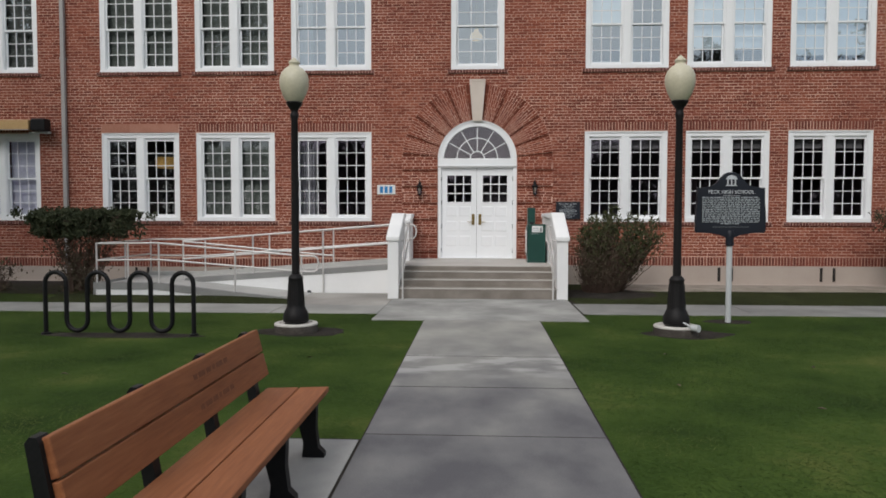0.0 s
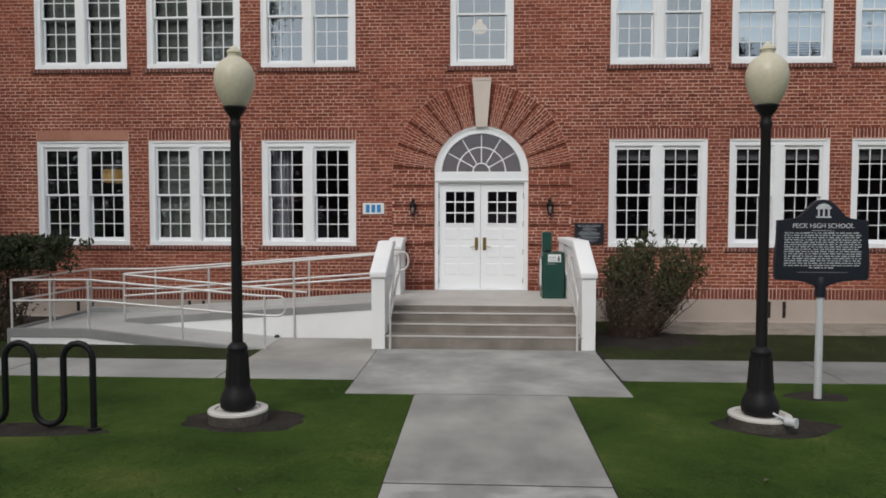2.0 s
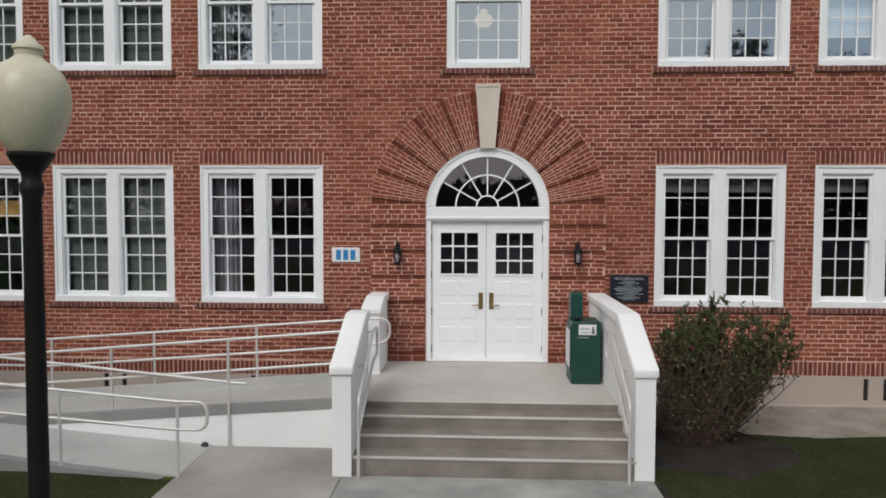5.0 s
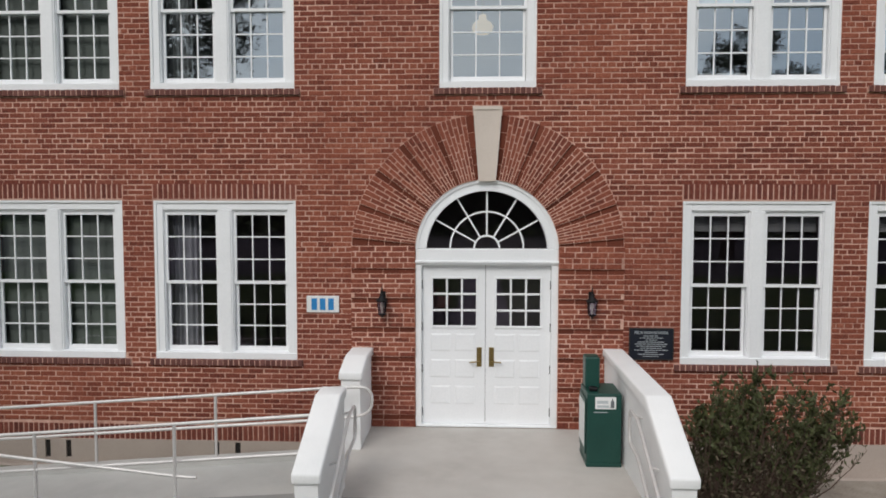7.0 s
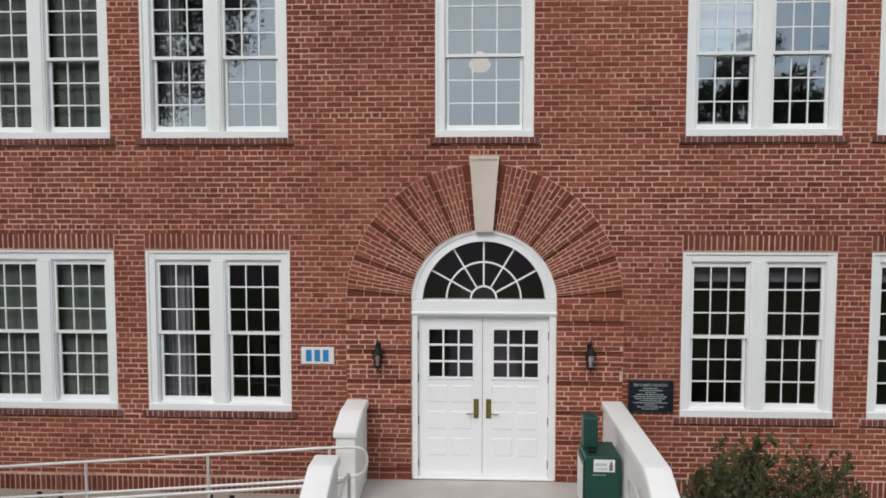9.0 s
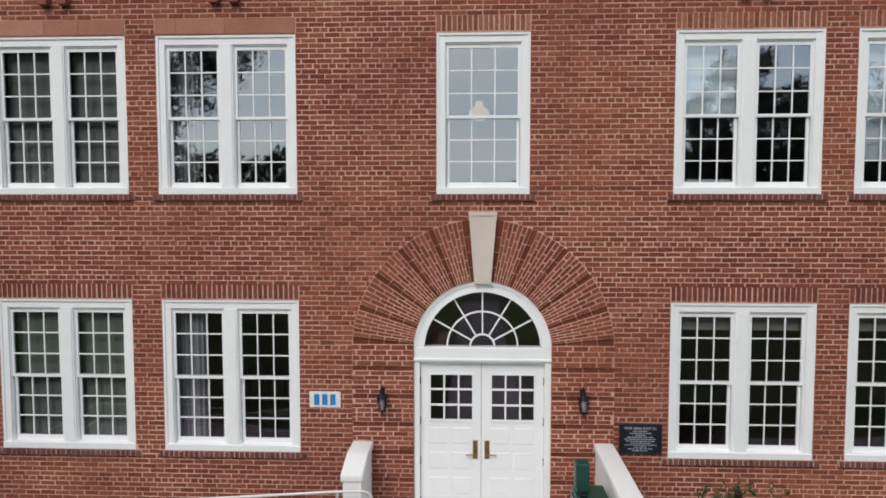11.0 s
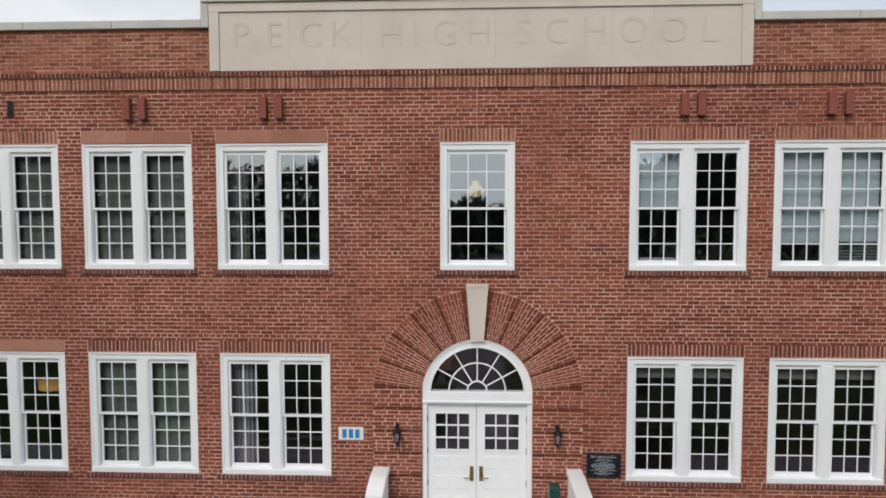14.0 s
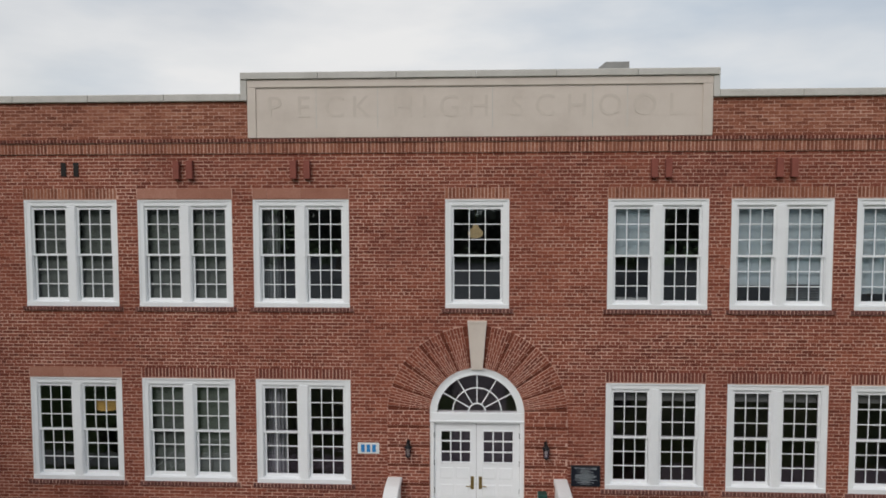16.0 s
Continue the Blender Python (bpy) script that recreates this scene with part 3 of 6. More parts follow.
def course(z0, z1, header, shift, left, right):
    pitch = 0.107 if header else 0.214
    x, spans = left, []
    for a, b in blocked(z0, z1):
        if a >= right or b <= left:
            continue
        if a > x:
            spans.append((x, a))
        x = max(x, b)
    if x < right:
        spans.append((x, right if right == X1 else right - JOINT))
    for a, b in spans:
        edges, g = [a], a + ((shift - a) % pitch)
        g += pitch if g - a < 0.03 else 0.0
        while g < b - 0.03:
            edges.append(g)
            g += pitch
        edges.append(b + JOINT)
        for p, q in zip(edges, edges[1:]):
            lay(p, q - JOINT, z0, z1)


first, last = math.ceil((0.566 - HEAD_Z) / COURSE), int((8.165 - HEAD_Z) / COURSE)
for i in range(first - 1, last + 1):
    z0, z1 = HEAD_Z + i * COURSE, min(8.158, HEAD_Z + (i + 1) * COURSE - JOINT)
    for a, b, low in ((X0, 0.0, LEFT_BASE + 0.222), (0.0, X1, RIGHT_BASE + 0.222)):
        if z1 > low + 0.02:
            course(max(low, z0), z1, i % 7 == 0, (0.0, 0.107)[i % 2] + (0.054 if i % 7 == 0 else 0.0), a, b)
# paler orange brick rows above the frieze
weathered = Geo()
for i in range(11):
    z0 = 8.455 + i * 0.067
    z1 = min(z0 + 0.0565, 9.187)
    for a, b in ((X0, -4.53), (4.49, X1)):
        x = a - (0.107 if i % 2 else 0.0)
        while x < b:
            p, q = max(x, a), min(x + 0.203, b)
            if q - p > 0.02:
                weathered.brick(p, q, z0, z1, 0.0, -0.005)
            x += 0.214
part("parapet_brickwork", weathered, PARAPET_BRICK, wall, "paler orange brick above the frieze", kind="stuff")
part("brickwork", stuff, BRICK, wall, "red brick in rows of stretchers and headers", kind="stuff")


def soldiers(name, x0, x1, z0, z1, yf, mat, pitch=0.0715, yb=0.0, gap=0.018, label="", parent=None):
    g, n = Geo(), max(1, round((x1 - x0) / pitch))
    w = (x1 - x0) / n
    for i in range(n):
        g.brick(x0 + i * w + gap / 2, x0 + (i + 1) * w - gap / 2, z0, z1, yb, yf)
    return part(name, g, mat, parent or wall, label, kind="stuff")


for a, b, c, d in openings:
    if (c == HIGH[0] and -7.0 < a < -2.0) or (c == LOW[0] and -9.6 < a < -8.6):
        # smooth pinkish lintel blocks over three of the windows
        cuts = (0.0, 0.31, 0.37, 1.0) if c == LOW[0] else (0.0, 0.42, 0.67, 1.0) if a < -5 else (0.0, 0.15, 0.50, 1.0)
        for p, q in zip(cuts, cuts[1:]):
            part("lintel_block", Geo().rbox(a + (b - a) * p + 0.002, a + (b - a) * q - 0.002, -0.012, -0.001, d + 0.012, d + 0.222, 0.004), PINK_BLOCK, wall, "smooth pinkish lintel block")
    else:
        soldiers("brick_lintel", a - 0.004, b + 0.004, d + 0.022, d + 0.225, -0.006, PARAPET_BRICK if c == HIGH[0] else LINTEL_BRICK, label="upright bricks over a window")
    part("sill_bed", Geo().box(a - 0.075, b + 0.075, -0.034, 0.05, c - 0.080, c - 0.006), MORTAR, wall)
    soldiers("brick_sill", a - 0.08, b + 0.08, c - 0.083, c - 0.002, -0.045, SILL_BRICK, label="weathered projecting brick sill", yb=0.0, gap=0.0135)
for a, b, low in ((X0, -FAN_R - 0.004, LEFT_BASE), (FAN_R + 0.004, X1, RIGHT_BASE)):
    soldiers("base_course", a, b, low + 0.006, low + 0.210, -0.011, LINTEL_BRICK, label="upright bricks along the base")
part("frieze_bed", Geo().box(X0, X1, -0.030, 0.0, 8.162, 8.375).box(X0, X1, -0.055, 0.0, 8.375, 8.449), MORTAR, wall)
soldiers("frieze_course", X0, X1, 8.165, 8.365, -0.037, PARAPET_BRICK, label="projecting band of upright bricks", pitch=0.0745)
soldiers("dentil_course", X0, X1, 8.380, 8.452, -0.072, DARK_BRICK, label="dark row of projecting brick ends", pitch=0.0745, gap=0.022)

# ---- the brick surround of the door ----
surround = tagged(new("door_surround"), "fan of radiating bricks with banded brick jambs round the entrance", "arch", kind="structure")
bed = Geo()
BANDS = [0.716 + 0.394 * k for k in range(6)]
jamb_faces, band_faces = [], []
for s in (-1, 1):
    xa, xb = ARCH_R + 0.004, FAN_R
    lows = [LAND_Z] + [b + 0.036 for b in BANDS]
    highs = [b - 0.036 for b in BANDS] + [3.02]
    for z0, z1 in zip(lows, highs):
        bed.box(*sorted((s * xa, s * xb)), -0.026, 0.0, z0, z1)
        n = max(1, round((z1 - z0) / 0.0690))
        h = (z1 - z0) / n
        for i in range(n):
            step = 0.107 if i == 1 and round(z0 / 0.394) % 2 else 0.214
            x = xa - (0.107 if i % 2 else 0.0) - random.choice((0.0, 0.03, 0.054))
            while x < xb - 0.02:
                p, q = max(x, xa), min(x + step - JOINT, xb)
                if q - p > 0.03:
                    jamb_faces.append((*sorted((s * p, s * q)), z0 + i * h + 0.0065, z0 + (i + 1) * h - 0.0065))
                x += step
    for b in BANDS:
        for i in range(4):
            p = xa + i * 0.214
            band_faces.append((*sorted((s * p, s * min(p + 0.211, xb))), b - 0.0355, b + 0.0355))
SLOTS = (8.0, 23.4, 39.2, 54.6, 70.8, 85.5)
for s in (-1, 1):
    for k in range(5):
        a0, a1 = radians(90 - s * (SLOTS[k] + 1.32)), radians(90 - s * (SLOTS[k + 1] - 1.32))
        ring(bed, ARCH_R + 0.004, FAN_R, min(a0, a1), max(a0, a1), -0.026, 0.0, 6)
part("surround_bed", bed, MORTAR, surround)
for x0, x1, z0, z1 in jamb_faces:
    key = (round(x1 - x0, 3), round(z1 - z0, 3))
    if key not in piece_meshes:
        piece_meshes[key] = Geo().brick(-key[0] / 2, key[0] / 2, -key[1] / 2, key[1] / 2, 0.008, 0.0).mesh("brick", BRICK)
    ob = new("brick", piece_meshes[key])
    ob.parent, ob.location = surround, ((x0 + x1) / 2, -0.031 + random.uniform(-0.001, 0.001), (z0 + z1) / 2)
slot = Geo()
for x0, x1, z0, z1 in band_faces:
    slot.brick(x0, x1, z0, z1, 0.0, -0.003)
for s in (-1, 1):
    for k in range(6):
        m = 90 - s * SLOTS[k]
        inner, outer = (2.8 if k == 0 else 1.34), (3.4 if k == 5 else 1.34)
        a0, a1 = (m - outer, m + inner) if s > 0 else (m - inner, m + outer)
        cuts = [ARCH_R + 0.004, ARCH_R + 0.21, ARCH_R + 0.42, ARCH_R + 0.63, FAN_R]
        for c0, c1 in zip(cuts, cuts[1:]):
            ring(slot, c0, c1 - 0.007, radians(a0), radians(a1), -0.002 - random.uniform(0, 0.003), 0.0, 2)
part("recessed_courses", slot, SLOT_BRICK, surround, "recessed brick courses, coloured darker for their shade", kind="stuff")
for s in (-1, 1):
    for k in range(5):
        lo, hi = SLOTS[k] + 1.32, SLOTS[k + 1] - 1.32
        for r in range(6):
            b0 = lo + (hi - lo) * r / 6
            b1 = lo + (hi - lo) * (r + 1) / 6
            cuts = [ARCH_R + 0.004] + [ARCH_R + d for d in ((0.20, 0.41, 0.62) if r % 2 else (0.10, 0.31, 0.52, 0.73))] + [FAN_R]
            for c0, c1 in zip(cuts, cuts[1:]):
                mid = 90 - s * (b0 + b1) / 2
                gi, go = 0.0058 / c0, 0.0058 / c1
                half = radians(b1 - b0) / 2
                g = Geo()
                q = [(c0 + 0.007, half - gi), (c1 - 0.007, half - go), (c1 - 0.007, -half + go), (c0 + 0.007, -half + gi)]
                rel = [(u * math.cos(w), u * math.sin(w)) for u, w in q]
                e = 0.003
                cx = sum(p[0] for p in rel) / 4
                inn = [(p[0] + (e if p[0] < cx else -e), p[1] + (-e if p[1] > 0 else e)) for p in rel]
                vs = [(x, 0.008, z) for x, z in rel] + [(x, 0.003, z) for x, z in rel] + [(x, 0.0, z) for x, z in inn]
                g.add(vs, [(0, 4, 5, 1), (1, 5, 6, 2), (2, 6, 7, 3), (3, 7, 4, 0), (4, 8, 9, 5), (5, 9, 10, 6), (6, 10, 11, 7), (7, 11, 8, 4), (8, 11, 10, 9)])
                ob = new("voussoir_brick", g.mesh("voussoir_brick", BRICK))
                ob.parent = surround
                ob.matrix_basis = Matrix.Translation((0, -0.031, ARCH_Z)) @ Matrix.Rotation(radians(-mid), 4, "Y")
key = Geo()
key.prism([(-0.113, 3.875), (0.113, 3.875), (0.190, 4.845), (-0.190, 4.845)], "y", -0.065, 0.0)
key_ob = part("keystone", key, STONE, surround, "pale cast stone keystone with a sunk panel")
rim = Geo()
for a, b in ((-1, 0), (0, 1)):
    t = 0.028
    rim.prism([(s2, z) for s2, z in (((-0.113, 3.875), (-0.113 + t, 3.875), (-0.190 + t, 4.845), (-0.190, 4.845)) if a < 0 else ((0.113 - t, 3.875), (0.113, 3.875), (0.190, 4.845), (0.190 - t, 4.845)))], "y", -0.077, -0.065)
rim.prism([(-0.162, 4.80), (0.162, 4.80), (0.162, 4.845), (-0.162, 4.845)], "y", -0.077, -0.065)
part("keystone_rim", rim, STONE, key_ob)

# ---- parapet, name panel ----
coping = tagged(new("coping"), "weathered cast stone coping along the parapet", "coping", kind="structure")
for a, b in ((X0, -4.668), (4.618, X1)):
    n = round((b - a) / 1.55)
    for i in range(n):
        part("coping_stone", Geo().rbox(a + (b - a) * i / n + 0.003, a + (b - a) * (i + 1) / n - 0.003, -0.07, THICK + 0.06, 9.192, 9.332, 0.012), COPING, coping)
panel = tagged(new("name_panel"), "pale cast stone panel with carved school name on the parapet", "sign panel", kind="structure")
body = Geo().rbox(-4.525, 4.485, -0.045, THICK + 0.05, 8.463, 9.60, 0.008)
part("panel_body", body, STONE, panel)
frame_g = Geo()
frame_g.rbox(-4.53, 4.49, -0.075, -0.0455, 9.445, 9.595, 0.006)
frame_g.rbox(-4.53, -4.36, -0.072, -0.0455, 8.463, 9.444, 0.006)
frame_g.rbox(4.30, 4.49, -0.072, -0.0455, 8.463, 9.444, 0.006)
part("panel_frame", frame_g, STONE, panel)
cap = Geo()
n = 6
for i in range(n):
    cap.rbox(-4.66 + 9.27 * i / n + 0.003, -4.66 + 9.27 * (i + 1) / n - 0.003, -0.115, THICK + 0.08, 9.603, 9.735, 0.012)
for a, b in ((-4.665, -4.535), (4.495, 4.615)):
    cap.rbox(a, b, -0.085, THICK + 0.06, 9.190, 9.601, 0.01)
part("panel_coping", cap, COPING, panel, "weathered grey coping")
seams = Geo()
for x in (-3.162, -1.948, 0.294, 2.22, 2.88):
    seams.box(x - 0.006, x + 0.006, -0.0475, -0.044, 8.63, 9.44)
part("panel_joint", seams, COPING, panel)


def text(name, words, size, at, material, parent=None, depth=0.003, align="CENTER", turn=(90, 0, 0), label="", width=None):
    cu = bpy.data.curves.new(name, "FONT")
    cu.body, cu.size, cu.extrude, cu.align_x, cu.align_y = words, size, depth, align, "CENTER"
    cu.resolution_u = 3
    cu.materials.append(material)
    ob = new(name, cu)
    ob.parent, ob.location, ob.rotation_euler = parent, at, [radians(a) for a in turn]
    if width:
        bpy.context.view_layer.update()
        if ob.dimensions.x > 0:
            ob.scale.x = width / ob.dimensions.x
    return tagged(ob, label=label)


# raised letters; a slightly darker stone paints the shade of their carving
CARVED = material("shaded_letter_stone", two((0.53, 0.462, 0.402), (0.65, 0.575, 0.508)), rough=0.9, fine=110, coarse=2, bump=0.2, spec=0.2)
for c, x in zip("PECKHIGHSCHOOL", (-4.00, -3.42, -2.80, -2.28, -1.45, -1.03, -0.54, 0.03, 0.77, 1.31, 1.92, 2.55, 3.21, 3.79)):
    text("carved_letter", c, 0.60, (x, -0.047, 9.04), CARVED, panel, depth=0.0045)

# projecting outlets under the frieze
for s, b in ((-1, 2.545), (-1, 4.905), (1, 2.545), (1, 4.905), (1, 7.265)):
    c = s * (b + WIN_W / 2) + (0.02 if s < 0 else 0.03)
    outlet = empty("roof_vent", "pair of upright red terracotta vents on the brick", "vent", group="vents under the frieze")
    for d in (-0.135, 0.135):
        part("hood", Geo().rbox(c + d - 0.062, c + d + 0.062, -0.115, -0.0085, 7.66, 8.02, 0.006).box(c + d - 0.045, c + d + 0.045, -0.1, -0.02, 7.655, 7.659), TERRA, outlet)
dark_vent = empty("roof_vent", "pair of dark upright vent slots in the brick", "vent", group="vents under the frieze")
for d in (-0.13, 0.13):
    part("slot", Geo().rbox(-8.205 + d - 0.055, -8.205 + d + 0.055, -0.02, -0.0085, 7.72, 8.0, 0.004), VOID, dark_vent)

# ---- windows ----
pane_meshes = {}


def pane_mesh(w, h, glass=GLASS):
    k = (round(w, 3), round(h, 3), glass.name)
    if k not in pane_meshes:
        pane_meshes[k] = Geo().add([(-k[0] / 2, 0, -k[1] / 2), (k[0] / 2, 0, -k[1] / 2), (k[0] / 2, 0, k[1] / 2), (-k[0] / 2, 0, k[1] / 2)], [(0, 1, 2, 3)]).mesh("pane", glass)
    return pane_meshes[k]


def sash(parent, name, x0, x1, z0, z1, y, stile, top, bottom, cols=3, rows=3, bar=0.017, glass=GLASS):
    g = Geo()
    gx0, gx1, gz0, gz1 = x0 + stile, x1 - stile, z0 + bottom, z1 - top
    d = 0.036
    g.box(x0, gx0, y, y + d, z0, z1).box(gx1, x1, y, y + d, z0, z1)
    g.box(gx0, gx1, y, y + d, z0, gz0).box(gx0, gx1, y, y + d, gz1, z1)
    pw, ph = (gx1 - gx0 - bar * (cols - 1)) / cols, (gz1 - gz0 - bar * (rows - 1)) / rows
    for i in range(1, cols):
        a = gx0 + i * (pw + bar) - bar
        g.box(a, a + bar, y + 0.006, y + 0.03, gz0, gz1)
    for k in range(1, rows):
        a = gz0 + k * (ph + bar) - bar
        for i in range(cols):
            b = gx0 + i * (pw + bar)
            g.box(b, b + pw, y + 0.006, y + 0.03, a, a + bar)
    ob = part(name, g, WHITE, parent)
    for i in range(cols):
        for k in range(rows):
            p = new("pane", pane_mesh(pw + 0.004, ph + 0.004, glass))
            p.parent = ob
            p.location = (gx0 + i * (pw + bar) + pw / 2, y + 0.018, gz0 + k * (ph + bar) + ph / 2)
            p.rotation_euler = (radians(random.uniform(-0.25, 0.25)), 0, radians(random.uniform(-0.25, 0.25)))
            p.visible_shadow = False
    return ob


window_count = 0


def window(x0, x1, z0, z1, double=True, glass=GLASS):
    global window_count
    window_count += 1
    win = tagged(new("window_%d" % window_count), "white painted %s nine-over-nine sash window in brick" % ("paired" if double else "single"), "window", kind="structure")
    yo = 0.022
    side, head, foot = 0.118, 0.125, 0.095
    fr = Geo()
    fr.rbox(x0, x0 + side, yo, 0.15, z0, z1, 0.006).rbox(x1 - side, x1, yo, 0.15, z0, z1, 0.006)
    fr.rbox(x0 + side, x1 - side, yo + 0.002, 0.15, z1 - head, z1, 0.006)
    # outer moulding
    fr.rbox(x0 - 0.002, x0 + 0.035, yo - 0.018, yo + 0.01, z0, z1 + 0.001, 0.006).rbox(x1 - 0.035, x1 + 0.002, yo - 0.018, yo + 0.01, z0, z1 + 0.001, 0.006)
    fr.rbox(x0 + 0.035, x1 - 0.035, yo - 0.018, yo + 0.01, z1 - 0.035, z1, 0.006)
    part("window_frame", fr, WHITE, win)
    part("window_sill", Geo().prism([(yo - 0.03, z0 + 0.0), (0.15, z0 + 0.0), (0.15, z0 + foot + 0.012), (yo - 0.03, z0 + foot - 0.012)], "x", x0 + 0.001, x1 - 0.001), WHITE, win)
    halves = [(x0 + side, x1 - side)]
    if double:
        mid, mw = (x0 + x1) / 2, 0.192
        part("mullion", Geo().rbox(mid - mw / 2, mid + mw / 2, yo + 0.002, 0.15, z0 + foot - 0.01, z1 - head, 0.006).rbox(mid - 0.075, mid + 0.075, yo - 0.012, yo + 0.004, z0 + foot - 0.012, z1 - head - 0.002, 0.005), WHITE, win)
        halves = [(x0 + side, mid - mw / 2), (mid + mw / 2, x1 - side)]
    zm = z0 + foot + (z1 - head - z0 - foot) * 0.49
    for a, b in halves:
        st = Geo()
        st.rbox(a, a + 0.013, 0.045, 0.13, z0 + foot, z1 - head, 0.004).rbox(b - 0.013, b, 0.045, 0.13, z0 + foot, z1 - head, 0.004).rbox(a + 0.013, b - 0.013, 0.045, 0.13, z1 - head - 0.02, z1 - head, 0.004)
        part("sash_stop", st, WHITE, win)
        sash(win, "upper_sash", a + 0.013, b - 0.013, zm - 0.02, z1 - head - 0.02, 0.062, 0.031, 0.05, 0.040, glass=glass)
        sash(win, "lower_sash", a + 0.019, b - 0.019, z0 + foot + 0.004, zm + 0.02, 0.102, 0.036, 0.042, 0.062, glass=glass)
    return win


for c in CENTRES:
    for z0, z1 in (LOW, HIGH):
        window(c - WIN_W / 2 + 0.001, c + WIN_W / 2 - 0.001, z0 + 0.001, z1 - 0.001, glass=SCREENED if -9 < c < -5 else GLASS if z0 == HIGH[0] else LOW_GLASS)
window(-0.629, 0.629, HIGH[0] + 0.001, HIGH[1] - 0.001, double=False)

# ---- the rooms behind ----
for name, z, mat in (("floor_ground", 0.45, ROOM_FLOOR), ("floor_upper", 4.25, ROOM_FLOOR)):
    tagged(part(name, Geo().box(X0 + 0.4, X1 - 0.4, THICK + 0.002, 9.0, z - 0.15, z), mat, None), "dark wooden school floor", "floor", kind="structure")
for name, z in (("ceiling_ground", 4.0), ("ceiling_upper", 7.75)):
    tagged(part(name, Geo().box(X0 + 0.4, X1 - 0.4, THICK + 0.002, 9.0, z, z + 0.09), ROOM, None), "plain plaster ceiling", "ceiling", kind="structure")
tagged(part("wall_inner", Geo().box(X0 + 0.4, X1 - 0.4, 6.2, 6.32, 0.452, 3.998).box(X0 + 0.4, X1 - 0.4, 6.2, 6.32, 4.252, 7.748), ROOM, None), "plain dim inner wall", "wall", kind="structure")
partition = Geo()
for x in (-10.2, -1.95, 1.95, 10.2):
    partition.box(x - 0.06, x + 0.06, THICK + 0.004, 6.198, 0.452, 3.998).box(x - 0.06, x + 0.06, THICK + 0.004, 6.198, 4.252, 7.748)
tagged(part("wall_partition", partition, ROOM, None), "plain dim partition walls between the rooms", "wall", kind="structure")
for name, a, b, c, d in (("wall_west", X0, X0 + 0.36, THICK, 18.0), ("wall_east", X1 - 0.36, X1, THICK, 18.0), ("wall_north", X0 + 0.36, X1 - 0.36, 17.64, 18.0)):
    tagged(part(name, Geo().box(a, b, c, d, -0.25, 9.19), BRICK, None), "plain red brick outer wall", "wall", kind="structure")
tagged(part("roof", Geo().box(X0 + 0.36, X1 - 0.36, THICK, 17.64, 8.55, 8.7), ROOFING, None), "flat grey roof behind the parapet", "roof", kind="structure")


def hanging(name, x0, x1, z0, z1, y, mat, label, category, folds=0.0, n=18):
    """A curtain or shade just behind the glass."""
    g = Geo()
    pts = [(x0 + (x1 - x0) * i / n, y + folds * math.sin(i * 1.9) + folds * 0.5 * math.sin(i * 0.8)) for i in range(n + 1)]
    vs = [(x, yy + dy, z) for dy in (0, 0.006) for z in (z0, z1) for x, yy in pts]
    m = n + 1
    f = []
    for i in range(n):
        f += [(i, i + 1, m + i + 1, m + i), (2 * m + i, 3 * m + i, 3 * m + i + 1, 2 * m + i + 1), (i, 2 * m + i, 2 * m + i + 1, i + 1), (m + i, m + i + 1, 3 * m + i + 1, 3 * m + i)]
    g.add(vs, f)
    return tagged(part(name, g, mat, None, smooth=folds > 0), label, category)


def half(c, k):
    """The glass of one half of a paired window about c."""
    return (c - 0.83, c - 0.11) if k == 0 else (c + 0.11, c + 0.83)


L1, L2, L3, L4 = [-(b + WIN_W / 2) for b in BAYS]
R1, R2, R3 = [b + WIN_W / 2 for b in BAYS[:3]]
zl, zh = (LOW[0] + 0.12, LOW[1] - 0.14), (HIGH[0] + 0.12, HIGH[1] - 0.14)
a, b = half(L1, 0)
hanging("curtain", a - 0.02, a + 0.40, zl[0], zl[1], 0.26, CURTAIN, "long grey curtain drawn to one side of a window", "curtain", 0.03)
hanging("curtain", a - 0.02, a + 0.33, zh[0], zh[1], 0.26, CURTAIN, "long grey curtain drawn to one side of a window", "curtain", 0.03)
for c, zz, mats in ((L2, zl, SCREEN), (L2, zh, SCREEN), (L3, zh, SCREEN), (L4, zh, SCREEN)):
    for k in (0, 1):
        a, b = half(c, k)
        hanging("window_shade", a, b, zz[0], zz[1], 0.20, mats, "dark grey mesh shade lowered behind the glass", "window shade")
for k in (0, 1):
    a, b = half(L4, k)
    hanging("window_shade", a, b, zl[0], zl[1], 0.20, SHADE, "pale grey shade lowered behind the glass", "window shade")
a, b = half(R1, 0)
hanging("window_shade", a, b, HIGH[0] + 1.03, zh[1], 0.20, SHADE, "white roller shade drawn halfway down", "window shade")
paper = Geo().rbox(a + 0.08, b - 0.04, 0.165, 0.30, HIGH[0] + 0.135, HIGH[0] + 0.20, 0.02)
tagged(part("paper_stack", paper, PAPER, None), "white papers lying on an inner window sill", "papers")
a, b = half(R2, 0)
hanging("window_shade", a, b, HIGH[0] + 0.46, zh[1], 0.20, SHADE, "white roller shade drawn most of the way down", "window shade")
a, b = half(R2, 1)
hanging("window_shade", a, b, HIGH[0] + 0.48, zh[1], 0.20, SHADE, "white roller shade drawn most of the way down", "window shade")
blind = empty("slat_blind", "white slatted blind below a roller shade", "blind")
for i in range(6):
    part("slat", Geo().box(a, b, 0.19, 0.215, HIGH[0] + 0.17 + i * 0.05, HIGH[0] + 0.18 + i * 0.05), SHADE, blind)
